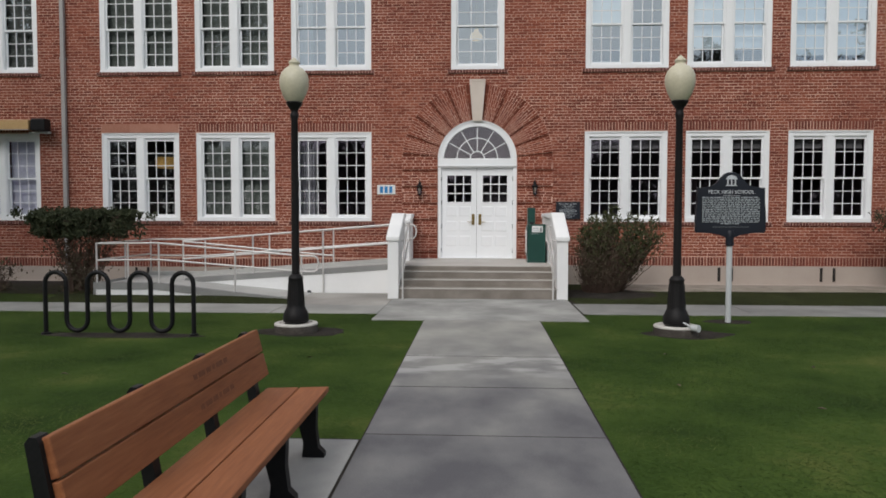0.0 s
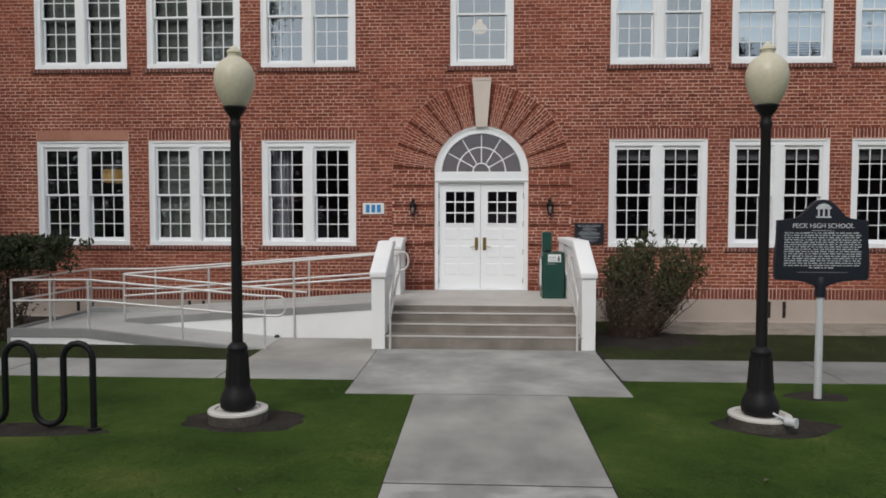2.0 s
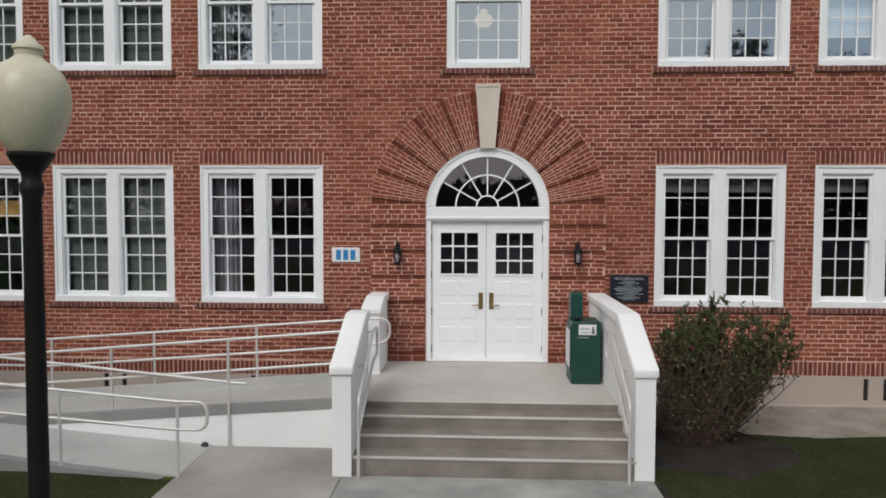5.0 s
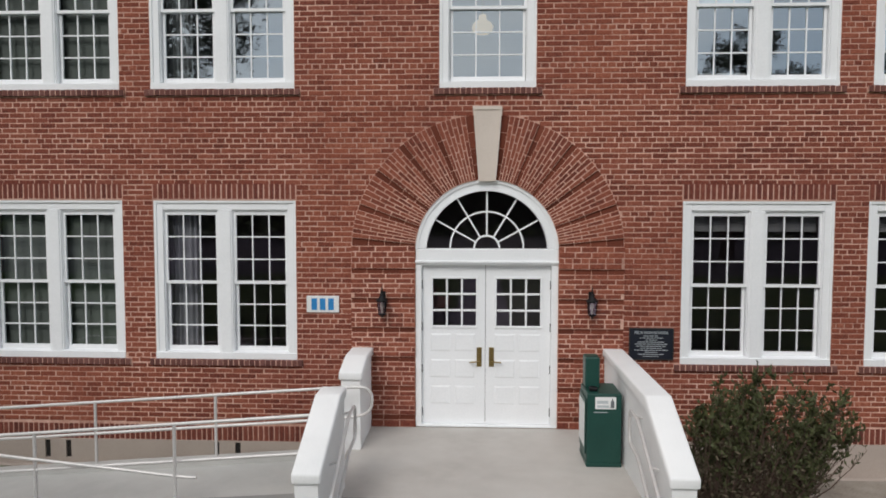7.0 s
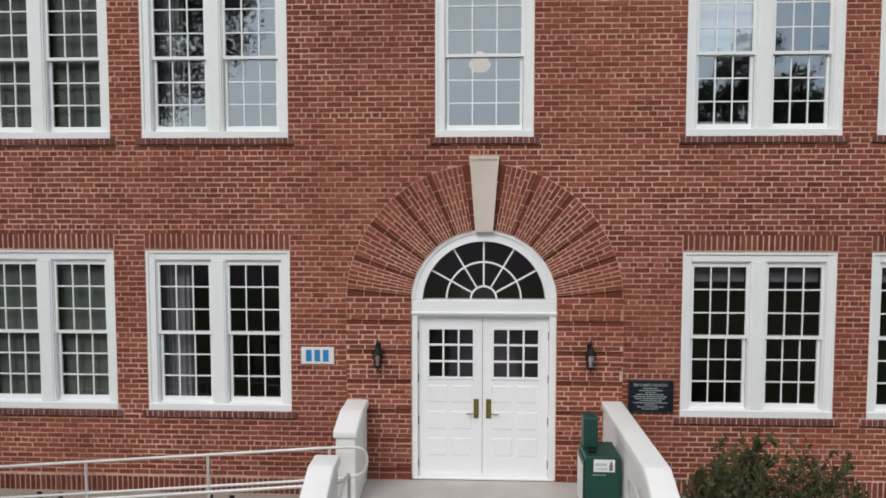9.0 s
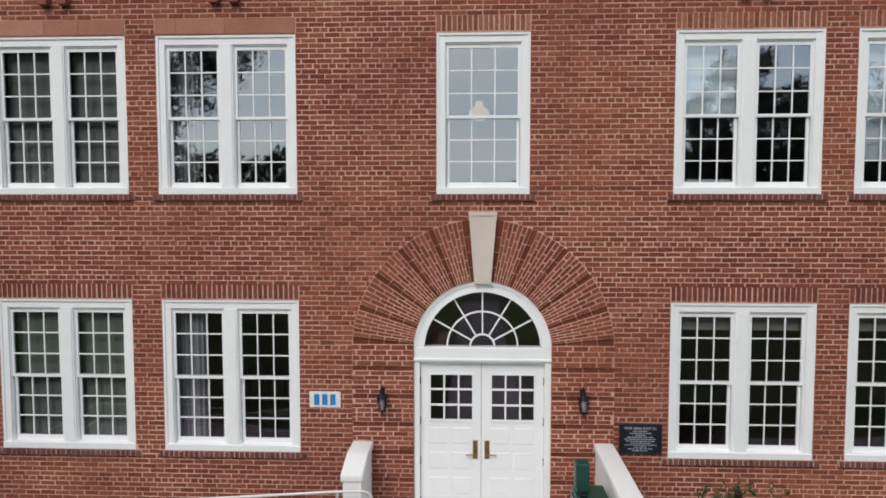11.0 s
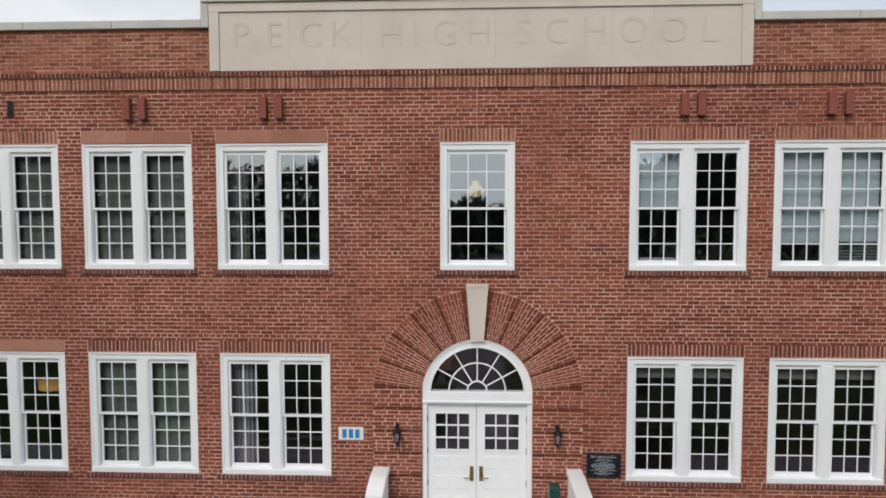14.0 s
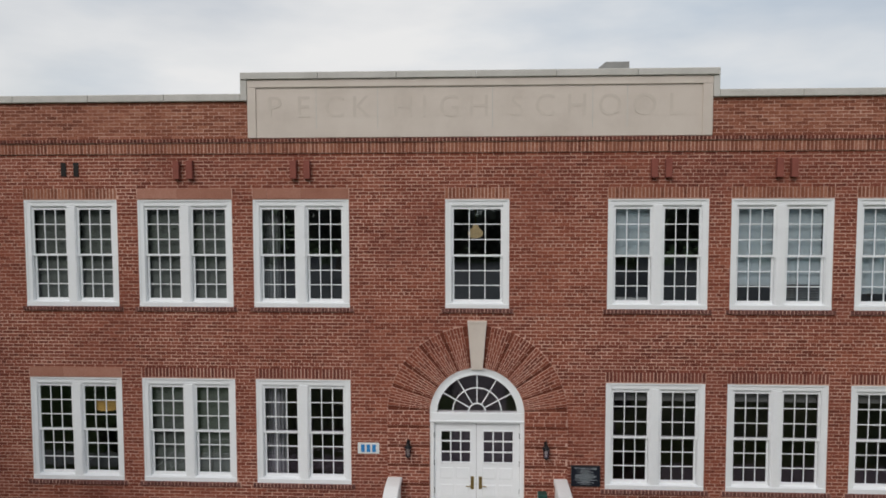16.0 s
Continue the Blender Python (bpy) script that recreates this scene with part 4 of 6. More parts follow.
for k in (0, 1):
    a, b = half(R3, k)
    hanging("window_shade", a, b, HIGH[0] + 0.30, zh[1], 0.20, SHADE, "white roller shade drawn most of the way down", "window shade")
for c in (R1, R2, R3):
    for k in (0, 1):
        a, b = half(c, k)
        hanging("window_shade", a, b, zl[1] - 0.26, zl[1], 0.21, SCREEN, "dark grey shade rolled up at the window head", "window shade")

# lamps indoors
lamp = empty("pendant_lamp", "lit opal glass schoolhouse pendant in the stair hall", "lamp")
part("globe", Geo().lathe([(0.05, 6.36), (0.12, 6.38), (0.17, 6.44), (0.18, 6.49), (0.14, 6.56), (0.075, 6.60), (0.06, 6.68)], -0.05, 2.55), PENDANT, lamp, "glowing warm glass globe", smooth=True)
part("rod", Geo().tube([(-0.05, 2.55, 6.68), (-0.05, 2.55, 7.748)], 0.012), BRASS, lamp)
lamp = empty("drum_lamp", "lit warm drum lamp hanging in a dark room", "lamp")
part("shade", Geo().lathe([(0.23, 2.80), (0.27, 2.82), (0.27, 3.06), (0.23, 3.07)], -7.85, 0.62), WARM, lamp, "glowing amber shade", smooth=True)
part("lid", Geo().lathe([(0.40, 3.071), (0.40, 3.085), (0.05, 3.16)], -7.85, 0.62), DARK_METAL, lamp, "dark metal lid")
part("rod", Geo().tube([(-7.85, 0.62, 3.14), (-7.85, 0.62, 3.998)], 0.01), BRASS, lamp)

# ---- the entrance door ----
door = tagged(new("door_1"), "closed white panelled double door under a fanlight", "door", kind="structure")
LEAF_Z0, LEAF_Z1, SEAM, YD = 0.615, 2.765, -0.012, 0.085
fr = Geo()
fr.rbox(-ARCH_R, -0.865, 0.01, 0.20, LAND_Z, LEAF_Z1 + 0.002, 0.008).rbox(0.855, ARCH_R, 0.01, 0.20, LAND_Z, LEAF_Z1 + 0.002, 0.008)
fr.rbox(-ARCH_R, ARCH_R, 0.0, 0.20, LEAF_Z1 + 0.003, 2.985, 0.012)
fr.rbox(-ARCH_R - 0.01, ARCH_R + 0.01, -0.02, 0.0, LEAF_Z1 + 0.03, LEAF_Z1 + 0.065, 0.008)
part("door_frame", fr, WHITE, door)
part("threshold", Geo().rbox(-0.93, 0.93, 0.0, 0.20, LAND_Z, LAND_Z + 0.027, 0.006), WHITE, door, "worn white threshold")
fan = Geo()
ring(fan, 0.80, ARCH_R, 0.045, math.pi - 0.045, 0.012, 0.20, 72)
ring(fan, 0.905, ARCH_R + 0.001, 0.04, math.pi - 0.04, -0.006, 0.012, 72)
ring(fan, 0.80, 0.83, 0.047, math.pi - 0.047, 0.0, 0.012, 72)
fan_ob = part("fanlight", fan, WHITE, door, "half-round white fanlight with radiating bars", smooth=True)
bars = Geo()
FZ = 2.99
for deg in (30, 60, 90, 120, 150):
    a = radians(deg)
    d, nrm = Vector((math.cos(a), math.sin(a))), Vector((-math.sin(a), math.cos(a)))
    q = [d * 0.16 + nrm * 0.011, d * 0.16 - nrm * 0.011, d * 0.80 - nrm * 0.011, d * 0.80 + nrm * 0.011]
    bars.prism([(p.x, FZ + p.y * 0.96) for p in q], "y", 0.06, 0.085)
for r0, r1 in ((0.155, 0.18), (0.475, 0.498)):
    m = 24
    pts = [(r1 * math.cos(math.pi * i / m), FZ + r1 * math.sin(math.pi * i / m)) for i in range(m + 1)] , [(r0 * math.cos(math.pi * i / m), FZ + r0 * math.sin(math.pi * i / m)) for i in range(m + 1)]
    for i in range(m):
        bars.prism([pts[0][i], pts[0][i + 1], pts[1][i + 1], pts[1][i]], "y", 0.058, 0.087)
part("glazing_bars", bars, WHITE, fan_ob)
fg = Geo()
half_disc = [(0.82 * math.cos(math.pi * i / 24), ARCH_Z + 0.02 + 0.82 * math.sin(math.pi * i / 24)) for i in range(25)]
fg.add([(x, 0.075, z) for x, z in half_disc], [tuple(range(25))])
pg = part("pane", fg, FAN_GLASS, fan_ob)
pg.visible_shadow = False
for s, x0, x1 in ((-1, -0.862, SEAM - 0.003), (1, SEAM + 0.003, 0.852)):
    w = x1 - x0
    hx = x0 if s < 0 else x1
    ga, gb = (x0 + 0.145, x1 - 0.125) if s < 0 else (x0 + 0.145, x1 - 0.135)
    gz0, gz1 = LEAF_Z1 - 0.185 - 0.635, LEAF_Z1 - 0.185
    g = Geo()
    sheet_with_holes(g, x0, x1, LEAF_Z0, LEAF_Z1, [(ga, gb, gz0, gz1)], YD, YD + 0.045)
    leaf = part("door_leaf", g, WHITE, door)
    bar = 0.027
    pw, ph = (gb - ga - 2 * bar) / 3, (gz1 - gz0 - 2 * bar) / 3
    grid = Geo()
    for i in (1, 2):
        a = ga + i * (pw + bar) - bar
        grid.rbox(a, a + bar, YD - 0.002, YD + 0.04, gz0, gz1, 0.006)
    for k in (1, 2):
        a = gz0 + k * (ph + bar) - bar
        for i in range(3):
            grid.rbox(ga + i * (pw + bar), ga + i * (pw + bar) + pw, YD - 0.001, YD + 0.04, a, a + bar, 0.006)
    grid.rbox(ga - 0.03, ga, YD - 0.012, YD, gz0 - 0.03, gz1 + 0.03, 0.005).rbox(gb, gb + 0.03, YD - 0.012, YD, gz0 - 0.03, gz1 + 0.03, 0.005)
    grid.rbox(ga, gb, YD - 0.012, YD, gz0 - 0.03, gz0, 0.005).rbox(ga, gb, YD - 0.012, YD, gz1, gz1 + 0.03, 0.005)
    part("pane_grid", grid, WHITE, leaf)
    for i in range(3):
        for k in range(3):
            p = new("pane", pane_mesh(pw + 0.004, ph + 0.004, LOW_GLASS))
            p.parent, p.visible_shadow = leaf, False
            p.location = (ga + i * (pw + bar) + pw / 2, YD + 0.02, gz0 + k * (ph + bar) + ph / 2)
    for k, (za, zb) in enumerate(((1.60, 1.84), (1.24, 1.49), (0.88, 1.13))):
        for i in (0, 1):
            a = x0 + 0.115 + i * (w - 0.20) / 2
            b = a + (w - 0.26) / 2 - 0.02
            bm = bmesh.new()
            vs = [bm.verts.new(v) for v in ((a, YD, za), (b, YD, za), (b, YD, zb), (a, YD, zb), (a + 0.02, YD - 0.006, za + 0.02), (b - 0.02, YD - 0.006, za + 0.02), (b - 0.02, YD - 0.006, zb - 0.02), (a + 0.02, YD - 0.006, zb - 0.02))]
            for q in ((0, 1, 5, 4), (1, 2, 6, 5), (2, 3, 7, 6), (3, 0, 4, 7), (4, 5, 6, 7)):
                bm.faces.new([vs[i2] for i2 in q])
            part("raised_panel", Geo().take(bm), WHITE, leaf)
    px = SEAM + s * 0.082
    plate = Geo().rbox(px - 0.034, px + 0.034, YD - 0.012, YD, 1.395, 1.655, 0.004)
    handle = part("door_handle", plate, BRASS, leaf, "aged brass lever on a long plate")
    lever = Geo().tube(bend([(px, YD - 0.01, 1.47), (px, YD - 0.055, 1.47), (px + s * 0.13, YD - 0.055, 1.462)], 0.02), 0.009).lathe([(0.02, 1.56), (0.02, 1.57)], px, YD - 0.012, 12)
    part("lever", lever, BRASS, handle, smooth=True)
    for z in (0.78, 1.36, 1.93, 2.50):
        part("hinge", Geo().tube([(hx + s * 0.004, YD - 0.006, z - 0.055), (hx + s * 0.004, YD - 0.006, z + 0.055)], 0.011, 8), DARK_METAL, leaf, "dark steel hinge")
# dark lobby behind the door
lobby = Geo().box(-1.9, 1.9, 2.2, 2.3, 0.452, 3.99)
tagged(part("wall_lobby", lobby, ROOM, None), "dim lobby wall behind the entrance", "wall", kind="structure")


# ---- wall lanterns, sign, plaque ----
def lantern(x):
    ob = empty("wall_lantern", "small black coach lantern with glass panes beside the door", "lantern", group="lanterns beside the door", at=(x, -0.033, 2.30))
    part("back_plate", Geo().rbox(-0.034, 0.034, -0.012, 0.0, -0.08, 0.12, 0.004), BLACK, ob)
    part("bracket", Geo().tube(bend([(0, -0.012, 0.02), (0, -0.06, 0.075), (0, -0.105, 0.075)], 0.03), 0.009, 8).lathe([(0.016, 0.06), (0.016, 0.09)], 0, -0.105, 10), BLACK, ob, smooth=True)
    fr = Geo()
    for a in (-1, 1):
        for b in (-1, 1):
            fr.tube([(a * 0.056, -0.105 + b * 0.056, 0.0), (a * 0.040, -0.105 + b * 0.040, -0.165)], 0.0055, 6)
    fr.rbox(-0.062, 0.062, -0.167, -0.043, -0.006, 0.008, 0.004).rbox(-0.047, 0.047, -0.152, -0.058, -0.180, -0.162, 0.004)
    fr.lathe([(0.008, -0.222), (0.016, -0.21), (0.010, -0.20), (0.035, -0.19), (0.03, -0.179)], 0, -0.105, 12)
    part("cage", fr, BLACK, ob)
    part("roof", Geo().lathe([(0.082, 0.006), (0.074, 0.018), (0.040, 0.050), (0.028, 0.075), (0.034, 0.088), (0.030, 0.10), (0.012, 0.112), (0.016, 0.13), (0.010, 0.145), (0.004, 0.195)], 0, -0.105, 14), BLACK, ob, smooth=True)
    for a, b in ((-1, -1), (1, -1), (1, 1), (-1, 1)):
        c, d = (-b, a)
        g = Geo().add([(a * 0.054, -0.105 + b * 0.054, -0.004), (c * 0.054, -0.105 + d * 0.054, -0.004), (c * 0.039, -0.105 + d * 0.039, -0.162), (a * 0.039, -0.105 + b * 0.039, -0.162)], [(0, 1, 2, 3)])
        part("glass", g, LOW_GLASS, ob)
    part("bulb", Geo().lathe([(0.012, -0.16), (0.016, -0.10), (0.030, -0.07), (0.022, -0.03), (0.006, -0.012)], 0, -0.105, 12), GLOBE, ob, "white bulb", smooth=True)
    return ob


lan = lantern(-1.375)
copy_thing(lan, Matrix.Translation((1.368, -0.033, 2.31)))

sign = empty("number_plate_sign", "small white wall sign with blue figures on the brick", "sign")
part("board", Geo().rbox(-2.405, -1.967, -0.026, -0.0085, 2.125, 2.35, 0.006), PAPER, sign)
for i, x in enumerate((-2.30, -2.187, -2.075)):
    part("figure_bar", Geo().rbox(x - 0.038, x + 0.038, -0.030, -0.0262, 2.16, 2.315, 0.002), BLUE, sign, "blue bar")
plaque = empty("wall_plaque", "dark bronze dedication plaque fixed to the brick", "plaque")
part("plate", Geo().rbox(1.872, 2.452, -0.035, -0.0085, 1.535, 1.955, 0.006), MARKER, plaque)
part("rim", Geo().rbox(1.872, 2.452, -0.041, -0.0352, 1.94, 1.955, 0.003).rbox(1.872, 2.452, -0.041, -0.0352, 1.535, 1.55, 0.003).rbox(1.872, 1.887, -0.041, -0.0352, 1.551, 1.939, 0.003).rbox(2.437, 2.452, -0.041, -0.0352, 1.551, 1.939, 0.003), DARK_METAL, plaque)
text("title", "PECK HIGH SCHOOL", 0.052, (2.162, -0.0365, 1.895), SLATE, plaque, depth=0.0015, width=0.44)
rnd = random.Random(23)
for i in range(11):
    w, z = (0.10, 0.15, 0.07, 0.18, 0.22, 0.20, 0.14, 0.22, 0.08, 0.17, 0.11)[i], 1.853 - i * 0.027
    line, x = Geo(), 2.162 - w
    while x < 2.162 + w - 0.01:
        q = min(x + rnd.uniform(0.02, 0.06), 2.162 + w)
        line.box(x, q, -0.0368, -0.0352, z - 0.0045, z + 0.0045)
        x = q + 0.010
    part("text_line", line, SLATE, plaque, "grey line of small writing")

# ---- downpipe, fascia board and lamp on the left bay ----
pipe = empty("downpipe", "grey metal downpipe running up the brick front", "downpipe")
part("pipe", Geo().rbox(-10.14, -10.045, -0.115, -0.02, 0.06, 9.0, 0.012), DOWNPIPE, pipe)
for z in (1.2, 3.3, 5.4, 7.6):
    part("bracket", Geo().rbox(-10.155, -10.03, -0.119, -0.009, z, z + 0.04, 0.004), DOWNPIPE, pipe)
board = empty("awning_board", "tan board awning over a side window", "awning")
part("fascia", Geo().rbox(-13.6, -10.78, -0.42, -0.36, 3.68, 3.90, 0.008), TAN, board)
part("top", Geo().rbox(-13.6, -10.78, -0.359, -0.0085, 3.86, 3.90, 0.006), TAN, board)
part("trim", Geo().rbox(-13.6, -10.78, -0.43, -0.36, 3.655, 3.678, 0.004), PLASTER, board)
flood = empty("flood_light", "black wall floodlight on a grey arm", "wall light")
part("housing", Geo().rbox(-10.72, -10.36, -0.45, -0.18, 3.64, 3.93, 0.03), BLACK, flood)
part("arm", Geo().rbox(-10.62, -10.46, -0.18, -0.0085, 3.60, 3.66, 0.01).rbox(-10.85, -10.36, -0.30, -0.2, 3.585, 3.625, 0.008), ALU, flood)
# low stack on the roof
stack = empty("roof_vent_block", "low grey concrete stack on the flat roof", "chimney")
part("body", Geo().prism([(3.14, 8.702), (3.92, 8.702), (3.92, 10.84), (3.32, 10.84), (3.14, 10.70)], "y", 5.0, 5.7), WALK_PALE, stack)

# ---- ground, paths ----
GZ = -0.014


def ground_sheet():
    """One sheet that reaches the horizon, finer and slightly uneven near the building."""
    xs = sorted({-900.0, -300.0, -120.0, -60.0, -35.0, *[x * 0.5 for x in range(-40, 41)], 35.0, 60.0, 120.0, 300.0, 900.0})
    ys = sorted({-900.0, -300.0, -120.0, -60.0, -35.0, *[y * 0.5 for y in range(-44, 5)], 20.0, 60.0, 120.0, 300.0, 900.0})
    vs = [(x, y, GZ + (0.004 * noise.noise((x * 0.6, y * 0.6, 0)) if -20 <= x <= 20 and -22 <= y <= 0 else 0.0)) for x in xs for y in ys]
    m = len(ys)
    return Geo().add(vs, [(i * m + k, (i + 1) * m + k, (i + 1) * m + k + 1, i * m + k + 1) for i in range(len(xs) - 1) for k in range(m - 1)])


tagged(part("ground", ground_sheet(), LAWN, None, smooth=True), "mown green lawn", "lawn", kind="structure")
# unseen dark sheet, added so the windows reflect a neutral ground
tagged(part("road", Geo().box(-300, 300, -74, -27, -0.2, -0.008), ASPHALT, None), "unseen dark asphalt sheet added for the window reflections", "road", kind="structure")


def slabs(name, label, rects, mat=WALK, z=0.0, depth=0.14):
    ob = tagged(new(name), label, "pavement", kind="structure")
    for x0, x1, y0, y1 in rects:
        part("slab", Geo().rbox(x0 + 0.004, x1 - 0.004, y0 + 0.004, y1 - 0.004, z - depth, z + random.uniform(-0.002, 0.002), 0.008), mat, ob)
    return ob


cuts = [-6.22, -9.06, -10.57, -12.08, -13.6, -15.1, -16.6, -18.1, -19.6, -21.1, -22.6, -24.1, -26.0]
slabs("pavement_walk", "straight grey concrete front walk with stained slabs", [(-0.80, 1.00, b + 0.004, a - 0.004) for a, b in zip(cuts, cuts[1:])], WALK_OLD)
tagged(part("ground_joint", Geo().box(-0.802, 1.008, -26.0, -6.1, -0.2, -0.0035).box(-1.53, -0.802, -15.2, -12.2, -0.2, -0.0040), SOIL, None), "dark soil in the joints of the front walk", "soil", kind="structure")
slabs("pavement_forecourt", "grey concrete pad before the entrance steps", [(-1.63, 1.76, -6.21, -3.35)], WALK_FORE)
slabs("pavement_apron", "grey concrete apron at the foot of the ramp", [(-3.44, -1.63, -4.40, -2.44)], WALK_WARM)
slabs("pavement_left", "pale concrete cross walk in the lawn", [(-3.44, -1.63, -5.49, -4.41), (-6.4, -3.45, -5.50, -4.36), (-9.4, -6.41, -5.52, -4.40), (-12.4, -9.41, -5.54, -4.42), (-16.0, -12.41, -5.55, -4.43)], WALK_PALE)
slabs("pavement_right", "grey concrete cross walk in the lawn", [(1.785, 4.6, -5.38, -4.03), (4.61, 7.6, -5.36, -4.0), (7.61, 10.6, -5.34, -3.98), (10.61, 15.0, -5.32, -3.96)], WALK_GREY)
slabs("pavement_bench", "square concrete pad under the bench", [(-1.52, -0.81, -13.6, -12.22), (-1.52, -0.81, -15.2, -13.61)])


tagged(part("ground_gap", Geo().box(1.72, 1.84, -5.45, -3.45, -0.2, -0.007), SOIL, None), "dark soil gap between the concrete slabs", "soil", kind="structure")


def patch(name, label, x, y, rx, ry, seed, z=-0.0115):
    """A low uneven bed of bare soil."""
    rnd, n = random.Random(seed), 30
    rim = [0.85 + 0.25 * noise.noise((math.cos(2 * math.pi * i / n) * 1.7 + seed, math.sin(2 * math.pi * i / n) * 1.7, seed)) for i in range(n)]
    vs = [(x, y, z + 0.008)] + [(x + rx * k * r * math.cos(2 * math.pi * i / n), y + ry * k * r * math.sin(2 * math.pi * i / n), z + (1 - k) * 0.012 + rnd.uniform(-0.002, 0.002) - (0.04 if k == 1 else 0)) for k in (0.5, 0.85, 1.0) for i, r in enumerate(rim)]
    f = [(0, 1 + i, 1 + (i + 1) % n) for i in range(n)]
    f += [(1 + q * n + i, 1 + (q + 1) * n + i, 1 + (q + 1) * n + (i + 1) % n, 1 + q * n + (i + 1) % n) for q in (0, 1) for i in range(n)]
    return tagged(part(name, Geo().add(vs, f), SOIL, None, smooth=True), label, "soil", kind="structure")


LAMPS = [(-2.515, -7.38), (2.775, -7.30)]
SIGN_POST = (3.87, -6.15)
soil_spots = [(LAMPS[0][0] + 0.1, LAMPS[0][1], 0.95, 0.52), (LAMPS[1][0] + 0.15, LAMPS[1][1], 0.85, 0.50), (SIGN_POST[0] + 0.05, SIGN_POST[1] + 0.1, 0.5, 0.3), (-4.75, -7.82, 1.6, 0.30), (2.6, -2.25, 1.45, 1.25)]
for i, (x, y, rx, ry) in enumerate(soil_spots):
    patch("ground_soil", "worn patch of bare dark soil in the grass", x, y, rx, ry, i + 4)
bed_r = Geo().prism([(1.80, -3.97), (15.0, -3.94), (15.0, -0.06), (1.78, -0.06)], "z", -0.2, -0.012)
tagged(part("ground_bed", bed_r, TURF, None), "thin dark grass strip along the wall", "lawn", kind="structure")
sand = Geo().prism([(2.9, -0.9), (3.4, -1.55), (4.3, -1.68), (5.2, -1.56), (6.4, -1.62), (8.0, -1.5), (11.0, -1.55), (15.0, -1.45), (15.0, -0.125), (2.8, -0.125)], "z", -0.2, -0.004)
tagged(part("ground_sand", sand, SAND, None), "pale sandy strip under the wall", "soil", kind="structure")


def bank_z(x, y):
    """The low bank of turf against the side of the ramp."""
    return 0.068 * np.clip((y + 4.36) / 0.7, 0, 1) * np.clip((-3.44 - x) / 1.3, 0, 1) - 0.013


def bank(name, label, category, x0, x1, mat):
    nx, ys = 14, [-4.36, -4.15, -3.9, -3.66, -3.56]
    xs = [x0 + (x1 - x0) * i / nx for i in range(nx + 1)]
    m = len(ys)
    vs = [(x, y, float(bank_z(x, y)) + 0.006 * noise.noise((x * 3, y * 3, 1))) for x in xs for y in ys]
    f = [(i * m + k, (i + 1) * m + k, (i + 1) * m + k + 1, i * m + k + 1) for i in range(nx) for k in range(m - 1)]
    return tagged(part(name, Geo().add(vs, f), mat, None, smooth=True), label, category, kind="structure")


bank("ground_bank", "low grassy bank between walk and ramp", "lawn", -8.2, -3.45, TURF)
bed_l = Geo().prism([(-15.0, -2.6), (-7.9, -3.0), (-7.72, -0.06), (-15.0, -0.06)], "z", -0.2, -0.008)
tagged(part("ground_bed_left", bed_l, SOIL, None), "bare planting bed along the wall", "soil", kind="structure")

# ---- entrance steps and side walls ----
steps = tagged(new("entrance_steps"), "four worn concrete steps up to the entrance landing", "steps", kind="structure")
NOSES, TOPS = (-3.34, -3.01, -2.70, -2.38), (0.205, 0.348, 0.487, LAND_Z)
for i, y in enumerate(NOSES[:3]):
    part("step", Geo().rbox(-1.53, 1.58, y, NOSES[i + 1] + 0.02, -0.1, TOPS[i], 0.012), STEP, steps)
    # pale strip along each step's front edge
    part("nosing", Geo().rbox(-1.527, 1.577, y - 0.012, y + 0.03, TOPS[i] - 0.026, TOPS[i] + 0.003, 0.008), LANDING, steps, "paler step edge")
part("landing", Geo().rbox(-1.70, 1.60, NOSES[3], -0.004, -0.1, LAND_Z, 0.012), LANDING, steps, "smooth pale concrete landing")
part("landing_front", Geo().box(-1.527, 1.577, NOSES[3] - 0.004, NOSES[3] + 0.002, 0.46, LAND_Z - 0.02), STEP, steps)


def cheek(name, x0, x1, profile, front, label):
    """A stucco side wall with an overhanging cap that follows its top."""
    ob = tagged(new(name), label, "wall", kind="structure")
    yb, yf = profile[0][0], profile[-1][0]
    under = [(y + (0.03 if i == len(profile) - 1 else 0), z - 0.10) for i, (y, z) in enumerate(profile)]
    outline = [(front + 0.03, -0.1), (yb, -0.1)] + [(y if i else yb, z) for i, (y, z) in enumerate(under)]
    part("body", Geo().prism(outline, "x", x0 + 0.028, x1 - 0.028), STUCCO, ob)
    low = [(y, z - 0.10) for y, z in profile][::-1]
    bm = bmesh.new()
    g = Geo().prism(profile + low, "x", x0, x1)
    vs = [bm.verts.new(v) for v in g.v]
    for f in g.f:
        bm.faces.new([vs[i] for i in f])
    bmesh.ops.bevel(bm, geom=bm.edges[:], offset=0.022, segments=3, profile=0.5, affect="EDGES")
    part("cap", Geo().take(bm), STUCCO, ob, smooth=True)
    return ob


FRONT = (-3.375, 1.215)
cheek("wall_step_right", 1.53, 1.80, [(-0.012, 1.675), (-2.40, 1.685), FRONT], FRONT[0], "white stucco side wall of the steps with a sloped cap")
cheek("wall_step_left", -1.755, -1.49, [(-2.12, 1.665), (-2.45, 1.665), (-3.43, 1.215)], -3.43, "white stucco side wall of the steps with a sloped cap")
cheek("wall_step_rear", -1.80, -1.51, [(-0.012, 1.66), (-0.52, 1.66), (-0.98, 1.54)], -0.98, "short white stucco wall end beside the ramp")

# ---- ramp ----
RF, RM, RB = -3.53, -2.38, -1.18
RX0, RX1, RX2, RX3 = -3.42, -6.25, -7.47, -1.76
MIDZ = 0.25


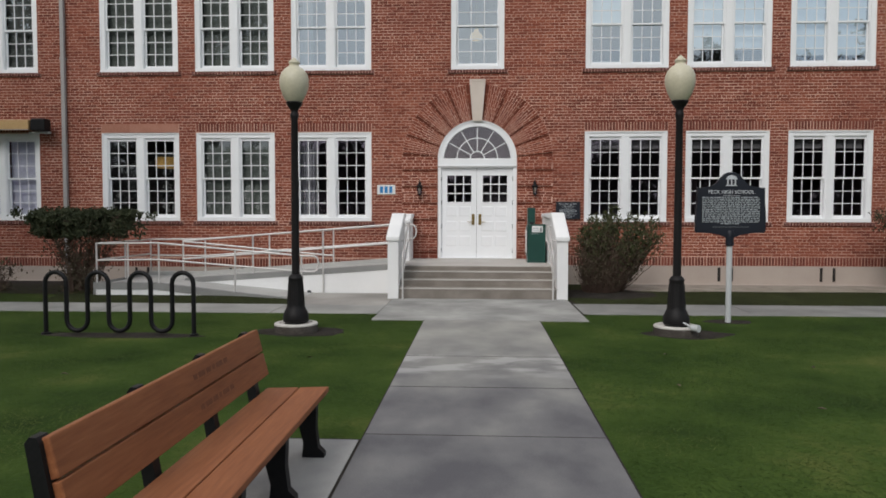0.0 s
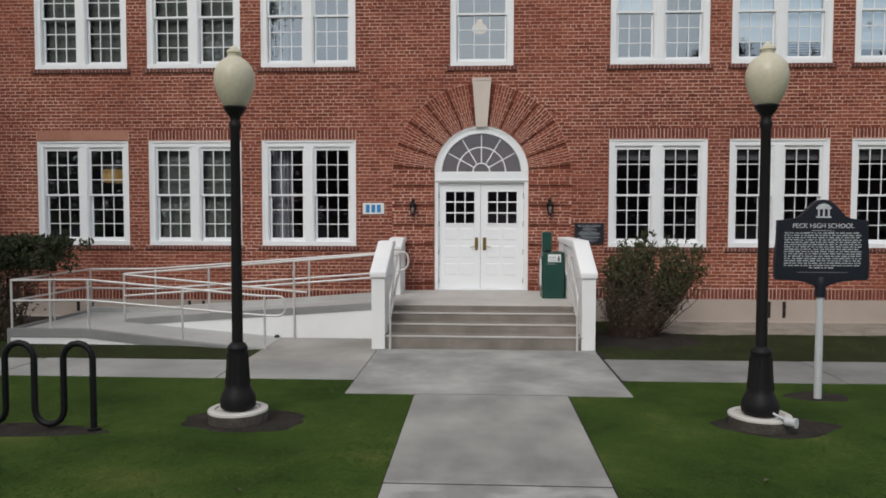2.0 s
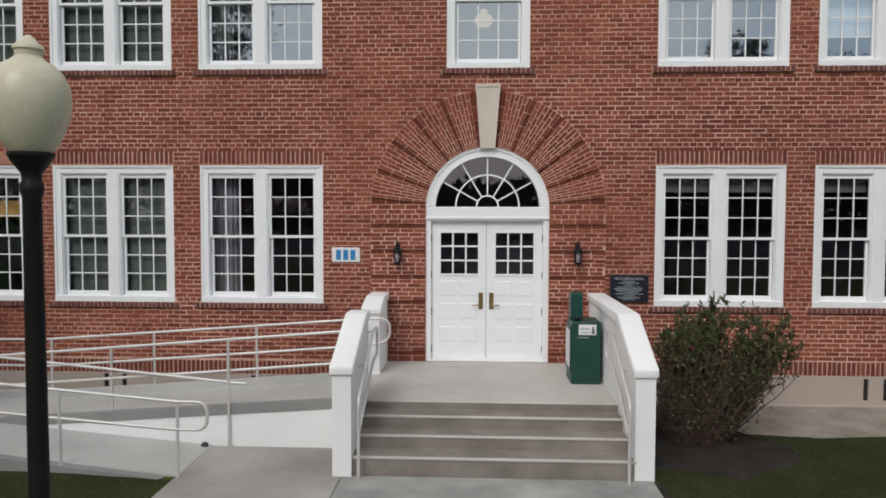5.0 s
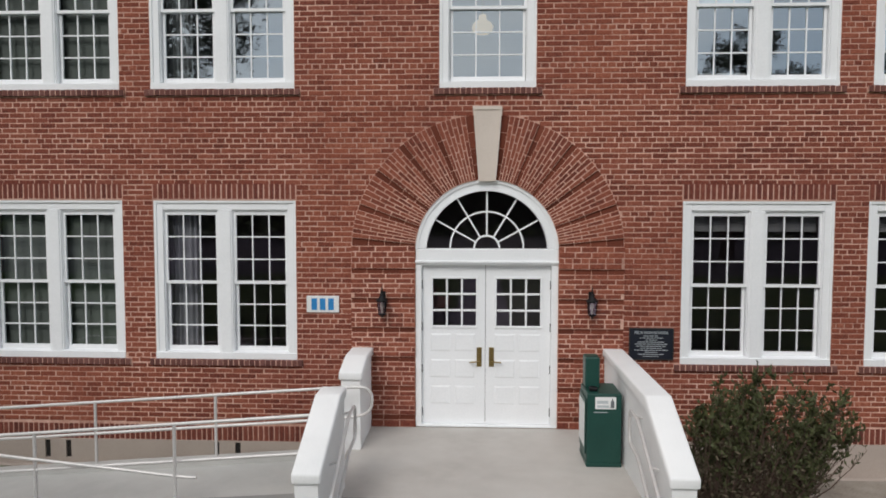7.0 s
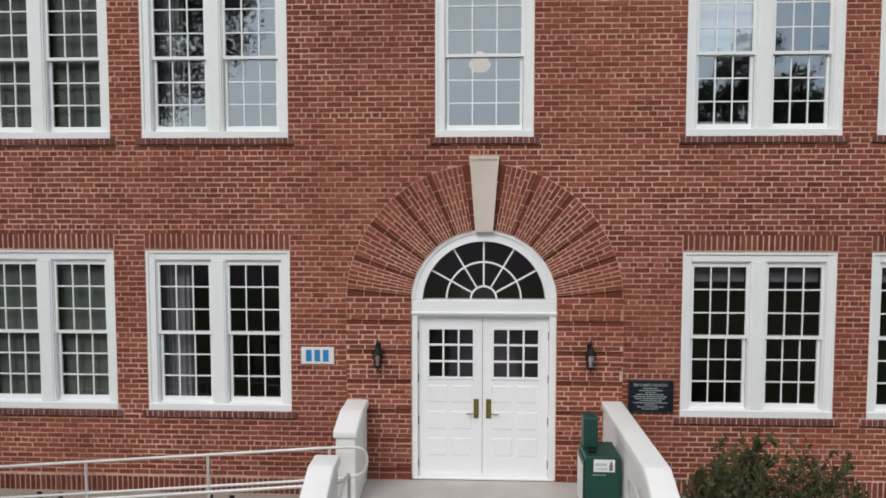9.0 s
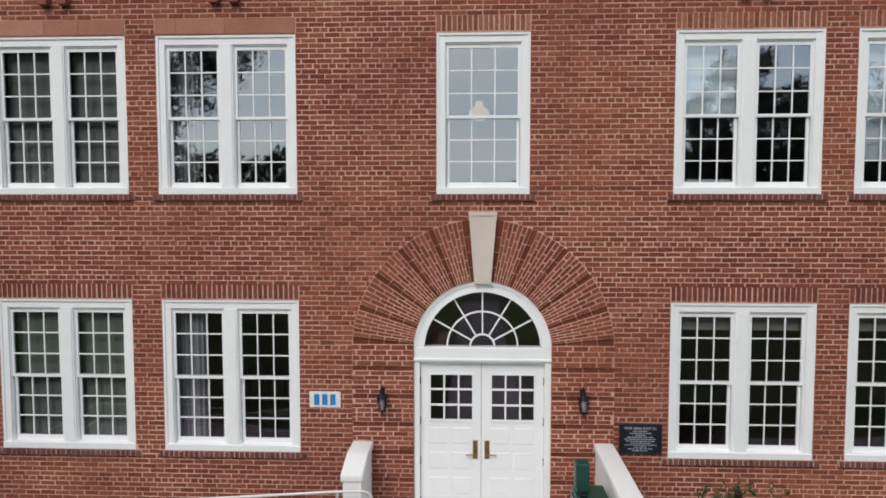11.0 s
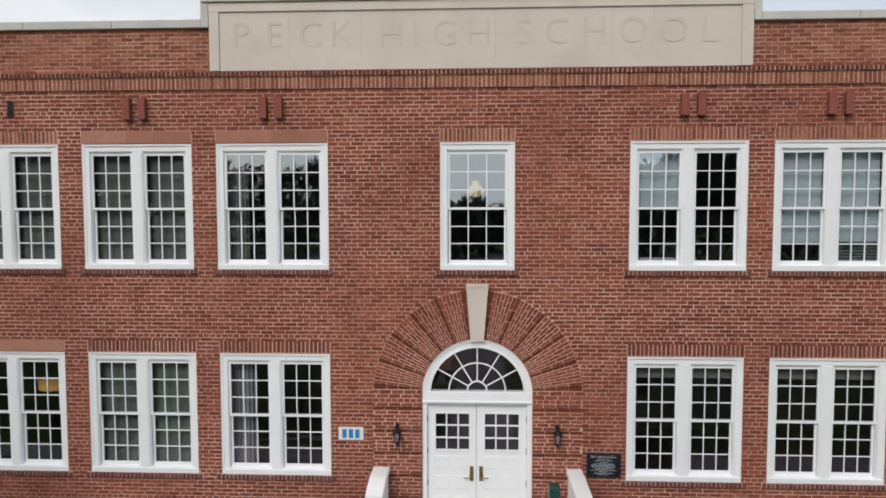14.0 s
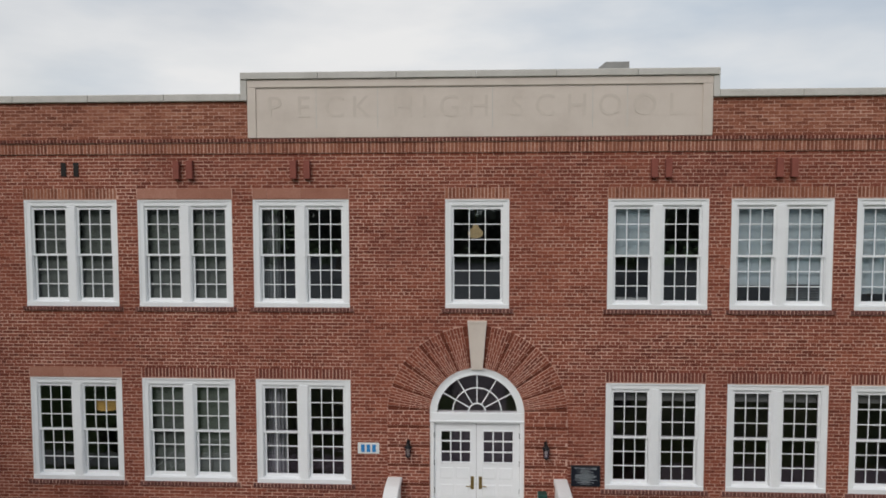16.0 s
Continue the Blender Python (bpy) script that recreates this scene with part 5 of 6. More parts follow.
def low_z(x):
    return MIDZ * min(1.0, max(0.0, (RX0 - x) / (RX0 - RX1)))


def high_z(x):
    return MIDZ + (LAND_Z - MIDZ) * min(1.0, max(0.0, (x - RX1) / (RX3 - RX1)))


ramp = tagged(new("access_ramp"), "switchback concrete access ramp with white painted sides", "ramp", kind="structure")
part("lower_run", Geo().prism([(RX0, 0.006), (RX0, -0.15), (RX1, -0.15), (RX1, MIDZ)], "y", RF + 0.06, RM - 0.055), RAMP, ramp)
part("turning_landing", Geo().rbox(RX2, RX1 - 0.002, RF + 0.06, RB - 0.06, -0.15, MIDZ, 0.006), RAMP, ramp)
part("upper_run", Geo().prism([(RX1, MIDZ), (RX1, -0.15), (RX3, -0.15), (RX3, LAND_Z - 0.003)], "y", RM + 0.055, RB - 0.06), RAMP, ramp)


def edge(name, line, y0, y1, up, mat, bottom=None, label=""):
    """A kerb or side wall that follows a sloping line of (x, z)."""
    low = [(x, (z - 0.09) if bottom is None else bottom) for x, z in line][::-1]
    part(name, Geo().prism([(x, z + up) for x, z in line] + low, "y", y0, y1), mat, ramp, label)


front = [(RX0 - 0.15, -0.05), (RX1, MIDZ), (RX2, MIDZ)]
edge("side_wall", [(RX3 - 0.004, LAND_Z - 0.08), (RX1 + 0.3, MIDZ - 0.05)], RM - 0.05, RM + 0.054, 0.0, STUCCO, -0.15, "white painted side wall")
edge("kerb", [(RX3 - 0.002, LAND_Z), (RX1 + 0.1, MIDZ + 0.02)], RM - 0.06, RM + 0.06, 0.02, KERB, label="grey concrete kerb")
edge("kerb", [(RX3 - 0.002, LAND_Z), (RX1, MIDZ), (RX2, MIDZ)], RB - 0.10, RB + 0.05, 0.085, RAMP)
edge("back_wall", [(RX3 - 0.002, LAND_Z), (RX1, MIDZ), (RX2, MIDZ)], RB - 0.05, RB + 0.04, -0.1, STUCCO, -0.15)
edge("kerb", front, RF - 0.06, RF + 0.06, 0.045, KERB, label="grey concrete kerb")
edge("side_wall", [(RX0 - 0.8, 0.03), (RX1, MIDZ - 0.075), (RX2, MIDZ - 0.075)], RF - 0.05, RF + 0.05, 0.0, STUCCO, -0.15, "white painted side wall")
part("kerb", Geo().rbox(RX2 - 0.05, RX2, RF - 0.06, RB, -0.15, MIDZ + 0.045, 0.006), KERB, ramp)
part("drain_cap", Geo().lathe([(0.045, -0.05), (0.045, 0.03), (0.03, 0.055), (0.0, 0.06)], -3.49, RM - 0.12, 12), DARK_METAL, ramp)

PIPE = 0.0180


def railing(name, label):
    return empty(name, label, "handrail", group="ramp handrails")


def rail(ob, pts, name="rail", r=PIPE, radius=0.08):
    part(name, Geo().tube(bend(pts, radius), r, 10), STEEL, ob, smooth=True)


def post(ob, x, y, z0, z1):
    part("post", Geo().tube([(x, y, z0), (x, y, z1)], PIPE, 10), STEEL, ob, smooth=True)


# front railing, with a looped end at the foot of the ramp
ob = railing("ramp_railing", "pale steel two-pipe railing along the lower ramp and landing")
rail(ob, [(RX2, RF, 1.06), (RX1, RF, 1.075), (-3.4, RF, 0.835), (-3.06, RF, 0.835), (-3.06, RF, 0.53), (-3.4, RF, 0.53), (RX1, RF, 0.75), (RX2, RF, 0.73)], radius=0.13)
for x in (-3.39, -4.7, -6.22, -6.84, -7.47):
    post(ob, x, RF, low_z(x) - 0.05, 0.84 + min(low_z(x), 0.235))
rail(ob, [(RX2, RF, 1.06), (RX2, RB, 1.06)])
rail(ob, [(RX2, RF, 0.73), (RX2, RB, 0.73)])
post(ob, RX2, RM, 0.2, 1.06)
# middle railing, up to the step wall and down to the apron
ob = railing("ramp_railing", "pale steel two-pipe railing between the two ramp runs")
rail(ob, [(-6.21, RM, 1.075), (-1.72, RM, 1.435)])
rail(ob, [(-6.21, RM, 0.69), (-1.72, RM, 1.045)])
rail(ob, [(-6.21, RM, 1.065), (-3.12, RM - 0.07, 0.79), (-2.98, RM - 0.07, 0.785)])
for x in (-6.21, -4.71, -3.2):
    post(ob, x, RM - (0.075 if x > -4 else 0.0), (0.2 if x < -4 else 0.0) - 0.02, 1.075 + (x + 6.21) * 0.0802)
# back railing along the building
ob = railing("ramp_railing", "pale steel two-pipe railing on the building side of the ramp")
rail(ob, [(RX2, RB, 1.06), (-6.25, RB, 1.075), (-1.72, RB, 1.41), (-1.36, RB, 1.42), (-1.36, RB, 1.10), (-1.72, RB, 1.035), (-6.25, RB, 0.69), (RX2, RB, 0.70)], radius=0.15)
for x in (-7.47, -6.2, -4.71, -3.24, -1.80):
    post(ob, x, RB, high_z(x) - 0.02, 1.075 + max(0.0, x + 6.25) * 0.0745)
# step handrails
for s in (-1, 1):
    ob = empty("step_handrail", "pale steel looped handrail inside the step wall", "handrail", group="step handrails")
    x = 1.475 if s > 0 else -1.425
    part("rail", Geo().tube(bend([(x, -3.47, 0.0), (x, -3.47, 0.86), (x, -2.38, 1.42), (x, -2.0, 1.44), (x, -2.0, 1.08), (x, -2.38, 1.06), (x, -3.43, 0.52)], 0.10), PIPE, 10), STEEL, ob, smooth=True)
    for y, z in ((-2.9, 1.14), (-2.2, 1.42)):
        part("bracket", Geo().tube([(x, y, z), (x + s * 0.10, y, z - 0.03)], 0.012, 8), STEEL, ob)


# ---- street lamps ----
SOILED = material("soiled_concrete", [(0.25, (0.035, 0.030, 0.026)), (0.5, (0.075, 0.066, 0.058)), (0.8, (0.17, 0.155, 0.14))], rough=0.95, fine=60, coarse=5, bump=0.4, spec=0.1)
def street_lamp(x, y, label):
    ob = empty("street_lamp", label, "street lamp", group="lamps beside the walk", at=(x, y, 0))
    part("footing", Geo().lathe([(0.30, -0.1), (0.302, 0.088), (0.297, 0.092), (0.0, 0.092)], n=32), SOILED, ob, "round soil-stained concrete footing", smooth=True)
    part("footing_rim", Geo().lathe([(0.303, 0.092), (0.300, 0.112), (0.285, 0.120), (0.232, 0.120), (0.226, 0.105), (0.0, 0.105)], n=32), COPING, ob, "pale upper rim", smooth=True)
    base = Geo().lathe([(0.160, 0.124), (0.172, 0.135), (0.180, 0.17), (0.178, 0.22), (0.163, 0.27), (0.140, 0.315), (0.126, 0.345), (0.121, 0.40), (0.112, 0.52), (0.101, 0.68), (0.099, 0.725), (0.104, 0.735), (0.102, 0.75), (0.078, 0.785), (0.060, 0.80)], n=32)
    foot = part("base", base, POLE, ob, "flared cast base", smooth=True)
    for k in range(12):
        a = 2 * math.pi * k / 12
        part("rib", Geo().tube([(r * math.cos(a), r * math.sin(a), z) for r, z in ((0.122, 0.37), (0.111, 0.52), (0.100, 0.69))], 0.008, 6), POLE, foot, smooth=True)
    part("pole", Geo().lathe([(0.056, 0.80), (0.053, 1.6), (0.047, 2.95), (0.058, 2.98), (0.060, 3.02), (0.048, 3.04), (0.052, 3.08), (0.088, 3.13), (0.100, 3.145), (0.104, 3.16), (0.115, 3.17), (0.115, 3.188), (0.08, 3.192)], n=20), POLE, ob, smooth=True)
    part("globe", Geo().lathe([(0.10, 3.19), (0.125, 3.22), (0.165, 3.30), (0.194, 3.39), (0.202, 3.46), (0.196, 3.53), (0.170, 3.595), (0.125, 3.645), (0.085, 3.67), (0.066, 3.69), (0.068, 3.715), (0.078, 3.725), (0.072, 3.745), (0.045, 3.765), (0.030, 3.785), (0.012, 3.80), (0.0, 3.802)], n=32), GLOBE, ob, "cream frosted acorn globe with a finial", smooth=True)
    return ob


street_lamp(*LAMPS[0], "black post lamp with a cream acorn globe on a round footing")
street_lamp(*LAMPS[1], "black post lamp with a cream acorn globe and a ground spotlight")
spot = empty("ground_spotlight", "small white spotlight lying on the lamp footing", "spotlight")
part("housing", Geo().tube([(2.905, -7.60, 0.125), (2.965, -7.66, 0.125)], 0.042, 14).tube([(2.966, -7.661, 0.125), (2.978, -7.673, 0.126)], 0.05, 14), ALU, spot, smooth=True)
part("arm", Geo().tube([(2.80, -7.56, 0.19), (2.91, -7.60, 0.13)], 0.012, 8), ALU, spot, smooth=True)
part("bracket", Geo().rbox(2.85, 2.90, -7.575, -7.53, 0.10, 0.135, 0.006), ALU, spot)


# ---- historical marker ----
mk = empty("historical_marker", "dark blue cast marker board with silver writing on a grey post", "sign", at=(SIGN_POST[0], SIGN_POST[1], 0))
part("post", Geo().lathe([(0.042, -0.1), (0.042, 1.22), (0.040, 1.23)], n=18), ALU, mk, "pale grey round post", smooth=True)
part("socket", Geo().lathe([(0.060, 1.17), (0.058, 1.30), (0.066, 1.36), (0.05, 1.40)], n=18), MARKER, mk, smooth=True)
right = [(0.06, 1.29), (0.14, 1.345), (0.30, 1.372), (0.50, 1.365), (0.525, 1.39), (0.525, 1.55), (0.512, 1.75), (0.505, 1.80), (0.505, 2.05), (0.30, 2.06), (0.245, 2.085), (0.20, 2.15), (0.16, 2.205), (0.10, 2.26), (0.05, 2.282)]
outline = right + [(0.0, 2.287)] + [(-x, z) for x, z in right[::-1]]
bm = bmesh.new()
g = Geo().prism(outline, "y", -0.035, 0.035)
vs = [bm.verts.new(v) for v in g.v]
for f in g.f:
    bm.faces.new([vs[i] for i in f])
bmesh.ops.bevel(bm, geom=[e for e in bm.edges if abs(e.verts[0].co.y - e.verts[1].co.y) < 1e-6], offset=0.012, segments=2, profile=0.5, affect="EDGES")
part("board", Geo().take(bm), MARKER, mk)
emb = Geo()
for x in (-0.055, 0.0, 0.055):
    emb.rbox(x - 0.010, x + 0.010, -0.042, -0.0352, 2.095, 2.175, 0.003)
emb.rbox(-0.085, 0.085, -0.042, -0.0352, 2.078, 2.094, 0.002).rbox(-0.085, 0.085, -0.042, -0.0352, 2.176, 2.196, 0.002)
emb.prism([(-0.08, 2.197), (0.08, 2.197), (0.05, 2.228), (0.0, 2.242), (-0.05, 2.228)], "y", -0.042, -0.0352)
part("emblem", emb, LETTER, mk, "plain silver pavilion emblem")
text("title", "PECK HIGH SCHOOL", 0.078, (0.0, -0.037, 1.985), LETTER, mk, depth=0.002, width=0.68)
part("rule", Geo().box(-0.13, 0.13, -0.0375, -0.0352, 1.930, 1.934), LETTER, mk)
rnd = random.Random(11)
for i in range(16):
    z = 1.905 - i * 0.0265
    line, x = Geo(), -0.43 if i < 15 else -0.15
    end = 0.43 if i < 15 else 0.15
    while x < end - 0.02:
        w = min(rnd.uniform(0.018, 0.07), end - x)
        line.box(x, x + w, -0.0368, -0.0352, z - rnd.uniform(0.0045, 0.0065), z + rnd.uniform(0.0045, 0.007))
        x += w + rnd.uniform(0.010, 0.018)
    part("text_line", line, SLATE, mk, "silver line of small raised writing")
part("text_line", Geo().box(-0.28, 0.28, -0.0368, -0.0352, 1.452, 1.460), INK, mk)


# ---- bicycle rack ----
rack = empty("bike_rack", "black steel wave bicycle rack standing in the lawn", "bike rack")
xs = [-5.878 + i * 0.2954 for i in range(8)]
RACK_Y, HALF = -7.80, 0.1477
path = [(xs[0], RACK_Y, -0.12)]
for i in range(0, 8, 2):
    path += [(xs[i], RACK_Y, 0.697)] + [((xs[i] + xs[i + 1]) / 2 - HALF * math.cos(a), RACK_Y, 0.697 + HALF * math.sin(a)) for a in (math.pi * k / 8 for k in range(1, 8))] + [(xs[i + 1], RACK_Y, 0.697)]
    if i < 6:
        path += [(xs[i + 1], RACK_Y, 0.19)] + [((xs[i + 1] + xs[i + 2]) / 2 - HALF * math.cos(a), RACK_Y, 0.19 - HALF * math.sin(a)) for a in (math.pi * k / 8 for k in range(1, 8))] + [(xs[i + 2], RACK_Y, 0.19)]
path += [(xs[7], RACK_Y, -0.12)]
part("tube", Geo().tube(path, 0.031, 12), BLACK, rack, smooth=True)
for x in (xs[0], xs[7]):
    part("flange", Geo().lathe([(0.06, -0.03), (0.06, 0.012), (0.035, 0.02)], x, RACK_Y, 16), BLACK, rack)


# ---- bench ----
bench = empty("park_bench", "long brown plank bench on black cast supports", "bench")
B0, B1 = -14.88, -12.44


def plank(name, pts):
    """A plank along the bench with the cross-section pts (x, z)."""
    bm = bmesh.new()
    g = Geo().prism(pts, "y", B0, B1)
    vs = [bm.verts.new(v) for v in g.v]
    for f in g.f:
        bm.faces.new([vs[i] for i in f])
    bmesh.ops.recalc_face_normals(bm, faces=bm.faces[:])
    bmesh.ops.bevel(bm, geom=bm.edges[:], offset=0.007, segments=2, profile=0.5, affect="EDGES")
    return part(name, Geo().take(bm), WOOD, bench)


def slanted(x, z, length, tilt, thick):
    d, nrm = Vector((-math.sin(tilt), math.cos(tilt))), Vector((-math.cos(tilt), -math.sin(tilt)))
    a = Vector((x, z))
    return [tuple(p) for p in (a, a + d * length, a + d * length + nrm * thick, a + nrm * thick)]


TILT = radians(14)
lower_back = plank("back_plank", slanted(-1.405, 0.520, 0.158, TILT, 0.04))
upper_back = plank("back_plank", slanted(-1.405 - math.sin(TILT) * 0.167, 0.520 + math.cos(TILT) * 0.167, 0.158, TILT, 0.04))
plank("seat_plank", [(-1.42, 0.385), (-1.195, 0.392), (-1.195, 0.432), (-1.42, 0.425)])
plank("seat_plank", [(-1.187, 0.392), (-0.985, 0.400), (-0.985, 0.440), (-1.187, 0.432)])
for i, y in enumerate((-12.60, -13.36, -14.12, -14.87)):
    g = Geo()
    g.prism([(-1.02, 0.384), (-1.425, 0.376), (-1.504, 0.815), (-1.516, 0.836), (-1.542, 0.838), (-1.560, 0.815), (-1.485, 0.36), (-1.44, 0.30), (-1.04, 0.33)], "y", y - 0.035, y + 0.035)
    g.prism([(-1.03, 0.36), (-1.19, 0.36), (-1.15, 0.22), (-1.12, 0.10), (-1.13, 0.001), (-0.98, 0.001), (-0.98, 0.03), (-1.02, 0.07), (-1.035, 0.20)], "y", y - 0.034, y + 0.034)
    g.prism([(-1.33, 0.36), (-1.47, 0.36), (-1.50, 0.12), (-1.55, 0.03), (-1.55, 0.001), (-1.41, 0.001), (-1.41, 0.05), (-1.39, 0.14)], "y", y - 0.034, y + 0.034)
    part("support", g, BLACK, bench, "black cast support with two feet")
CUT_WOOD = material("carved_wood", two((0.12, 0.042, 0.019), (0.20, 0.072, 0.032)), rough=0.7, fine=40, coarse=5, bump=0.2)
for k, zc in enumerate((0.76, 0.60)):
    x = -1.405 - math.tan(TILT) * (zc - 0.520) + 0.001
    dx = math.tan(TILT) * 0.014
    g, y = Geo(), -13.62
    for w in (0.05, 0.09, 0.07, 0.04, 0.10, 0.06):
        g.add([(x + dx + 0.001, y, zc - 0.014), (x + dx + 0.001, y + w, zc - 0.014), (x - dx + 0.001, y + w, zc + 0.014), (x - dx + 0.001, y, zc + 0.014)], [(0, 1, 2, 3)])
        y += w + 0.02
    part("carved_line", g, CUT_WOOD, lower_back if k else upper_back, "darker line of carved writing")


# ---- newspaper box ----
nb = empty("newspaper_box", "dark green metal newspaper box standing on the landing", "newspaper box")
part("body", Geo().rbox(1.125, 1.515, -1.40, -0.88, LAND_Z + 0.04, 1.43, 0.014).rbox(1.12, 1.52, -1.405, -0.875, LAND_Z + 0.001, LAND_Z + 0.045, 0.006), GREEN, nb)
part("coin_head", Geo().rbox(1.135, 1.305, -1.16, -0.95, 1.432, 1.80, 0.02), GREEN, nb)
part("knob", Geo().rbox(1.17, 1.26, -1.30, -1.20, 1.432, 1.475, 0.014), BLACK, nb)
part("door", Geo().rbox(1.108, 1.123, -1.36, -0.92, 0.72, 1.36, 0.006), GREEN, nb)
part("window", Geo().rbox(1.100, 1.107, -1.33, -0.95, 0.80, 1.30, 0.003), PAPER, nb, "white paper behind the box front")
part("label", Geo().rbox(1.215, 1.45, -1.405, -1.4002, 1.255, 1.395, 0.002), PAPER, nb, "white printed label")
part("print_bar", Geo().box(1.235, 1.36, -1.4062, -1.4052, 1.32, 1.355), SLATE, nb)
part("print_bar", Geo().box(1.235, 1.37, -1.4062, -1.4052, 1.275, 1.30), SLATE, nb)
part("print_bar", Geo().prism([(1.385, 1.27), (1.43, 1.27), (1.425, 1.34), (1.41, 1.38), (1.39, 1.34)], "y", -1.4062, -1.4052), INK, nb)
part("print_bar", Geo().box(1.20, 1.35, -1.4012, -1.4002, 1.215, 1.223), ALU, nb)


# ---- shrubs ----
def leaves(geo, centres, count, size, spread, rnd, flat=0.6):
    for _ in range(count):
        c = rnd.choice(centres)
        p = Vector(c) + Vector((rnd.gauss(0, spread), rnd.gauss(0, spread), rnd.gauss(0, spread * 0.8)))
        d = Vector((rnd.uniform(-1, 1), rnd.uniform(-1, 1), rnd.uniform(-0.1, 1.6))).normalized()
        w = d.orthogonal().normalized() * size * rnd.uniform(0.22, 0.36)
        d = d * size * rnd.uniform(0.7, 1.4)
        nrm = d.cross(w).normalized() * size * 0.08
        geo.add([tuple(p), tuple(p + d * 0.5 + w + nrm), tuple(p + d), tuple(p + d * 0.5 - w + nrm)], [(0, 1, 2, 3)])


def shrub(x, y, stems, top, radius, seed, label, n_leaf, n_dry, flat_top=False, z_split=0.55, leaf=LEAF):
    rnd = random.Random(seed)
    ob = empty("shrub", label, "shrub", at=(x, y, 0))
    wood, tips, lows = Geo(), [], []
    for _ in range(stems):
        a, r0 = rnd.uniform(0, 2 * math.pi), radius * rnd.uniform(0.0, 0.28)
        a2, r1 = a + rnd.uniform(-0.5, 0.5), radius * math.sqrt(rnd.uniform(0.02, 1.0))
        h = top * (rnd.uniform(0.86, 1.0) if flat_top else rnd.uniform(0.62, 1.02) * (1 - 0.15 * (r1 / radius) ** 2))
        p0 = Vector((r0 * math.cos(a), r0 * math.sin(a), -0.08))
        p3 = Vector((r1 * math.cos(a2), r1 * math.sin(a2) * 0.75, h))
        p1 = p0 + Vector((0, 0, h * 0.4)) + Vector((rnd.gauss(0, 0.05), rnd.gauss(0, 0.05), 0))
        pts = [p0 * (1 - t) ** 2 + p1 * 2 * t * (1 - t) + p3 * t * t + Vector((rnd.gauss(0, 0.012), rnd.gauss(0, 0.012), 0)) for t in (k / 7 for k in range(8))]
        wood.tube(pts, rnd.uniform(0.008, 0.016), 5, 0.003)
        for k in range(1, 8):
            for _ in range(3):
                w = (0.05 + 0.014 * k) if flat_top else 0.15
                q = pts[k] + Vector((rnd.gauss(0, w), rnd.gauss(0, w * 0.87), rnd.gauss(0.04, 0.07)))
                q.z = min(q.z, top)
                wood.tube([pts[k], (pts[k] + q) / 2 + Vector((0, 0, 0.01)), q], 0.004, 4, 0.0018)
                (tips if q.z > top * z_split else lows).append(tuple(q))
    part("branchwork", wood, TWIG, ob, "brown twiggy stems", kind="stuff")
    crown = Geo()
    leaves(crown, tips, n_leaf, 0.072, 0.055, rnd)
    part("crown", crown, leaf, ob, "uneven dark green leaves", kind="stuff")
    if n_dry and lows:
        dry = Geo()
        leaves(dry, lows, n_dry, 0.06, 0.07, rnd)
        part("dry_foliage", dry, DRY_LEAF, ob, "brown sparse lower leaves", kind="stuff")
    return ob


def narrow_leaf(geo, p, d, size, rnd):
    w = (d.orthogonal().normalized() * rnd.uniform(-1, 1) + d.cross(d.orthogonal()).normalized() * rnd.uniform(-1, 1)).normalized() * size * 0.19
    geo.add([tuple(p), tuple(p + d * size * 0.5 + w), tuple(p + d * size), tuple(p + d * size * 0.5 - w)], [(0, 1, 2, 3)])


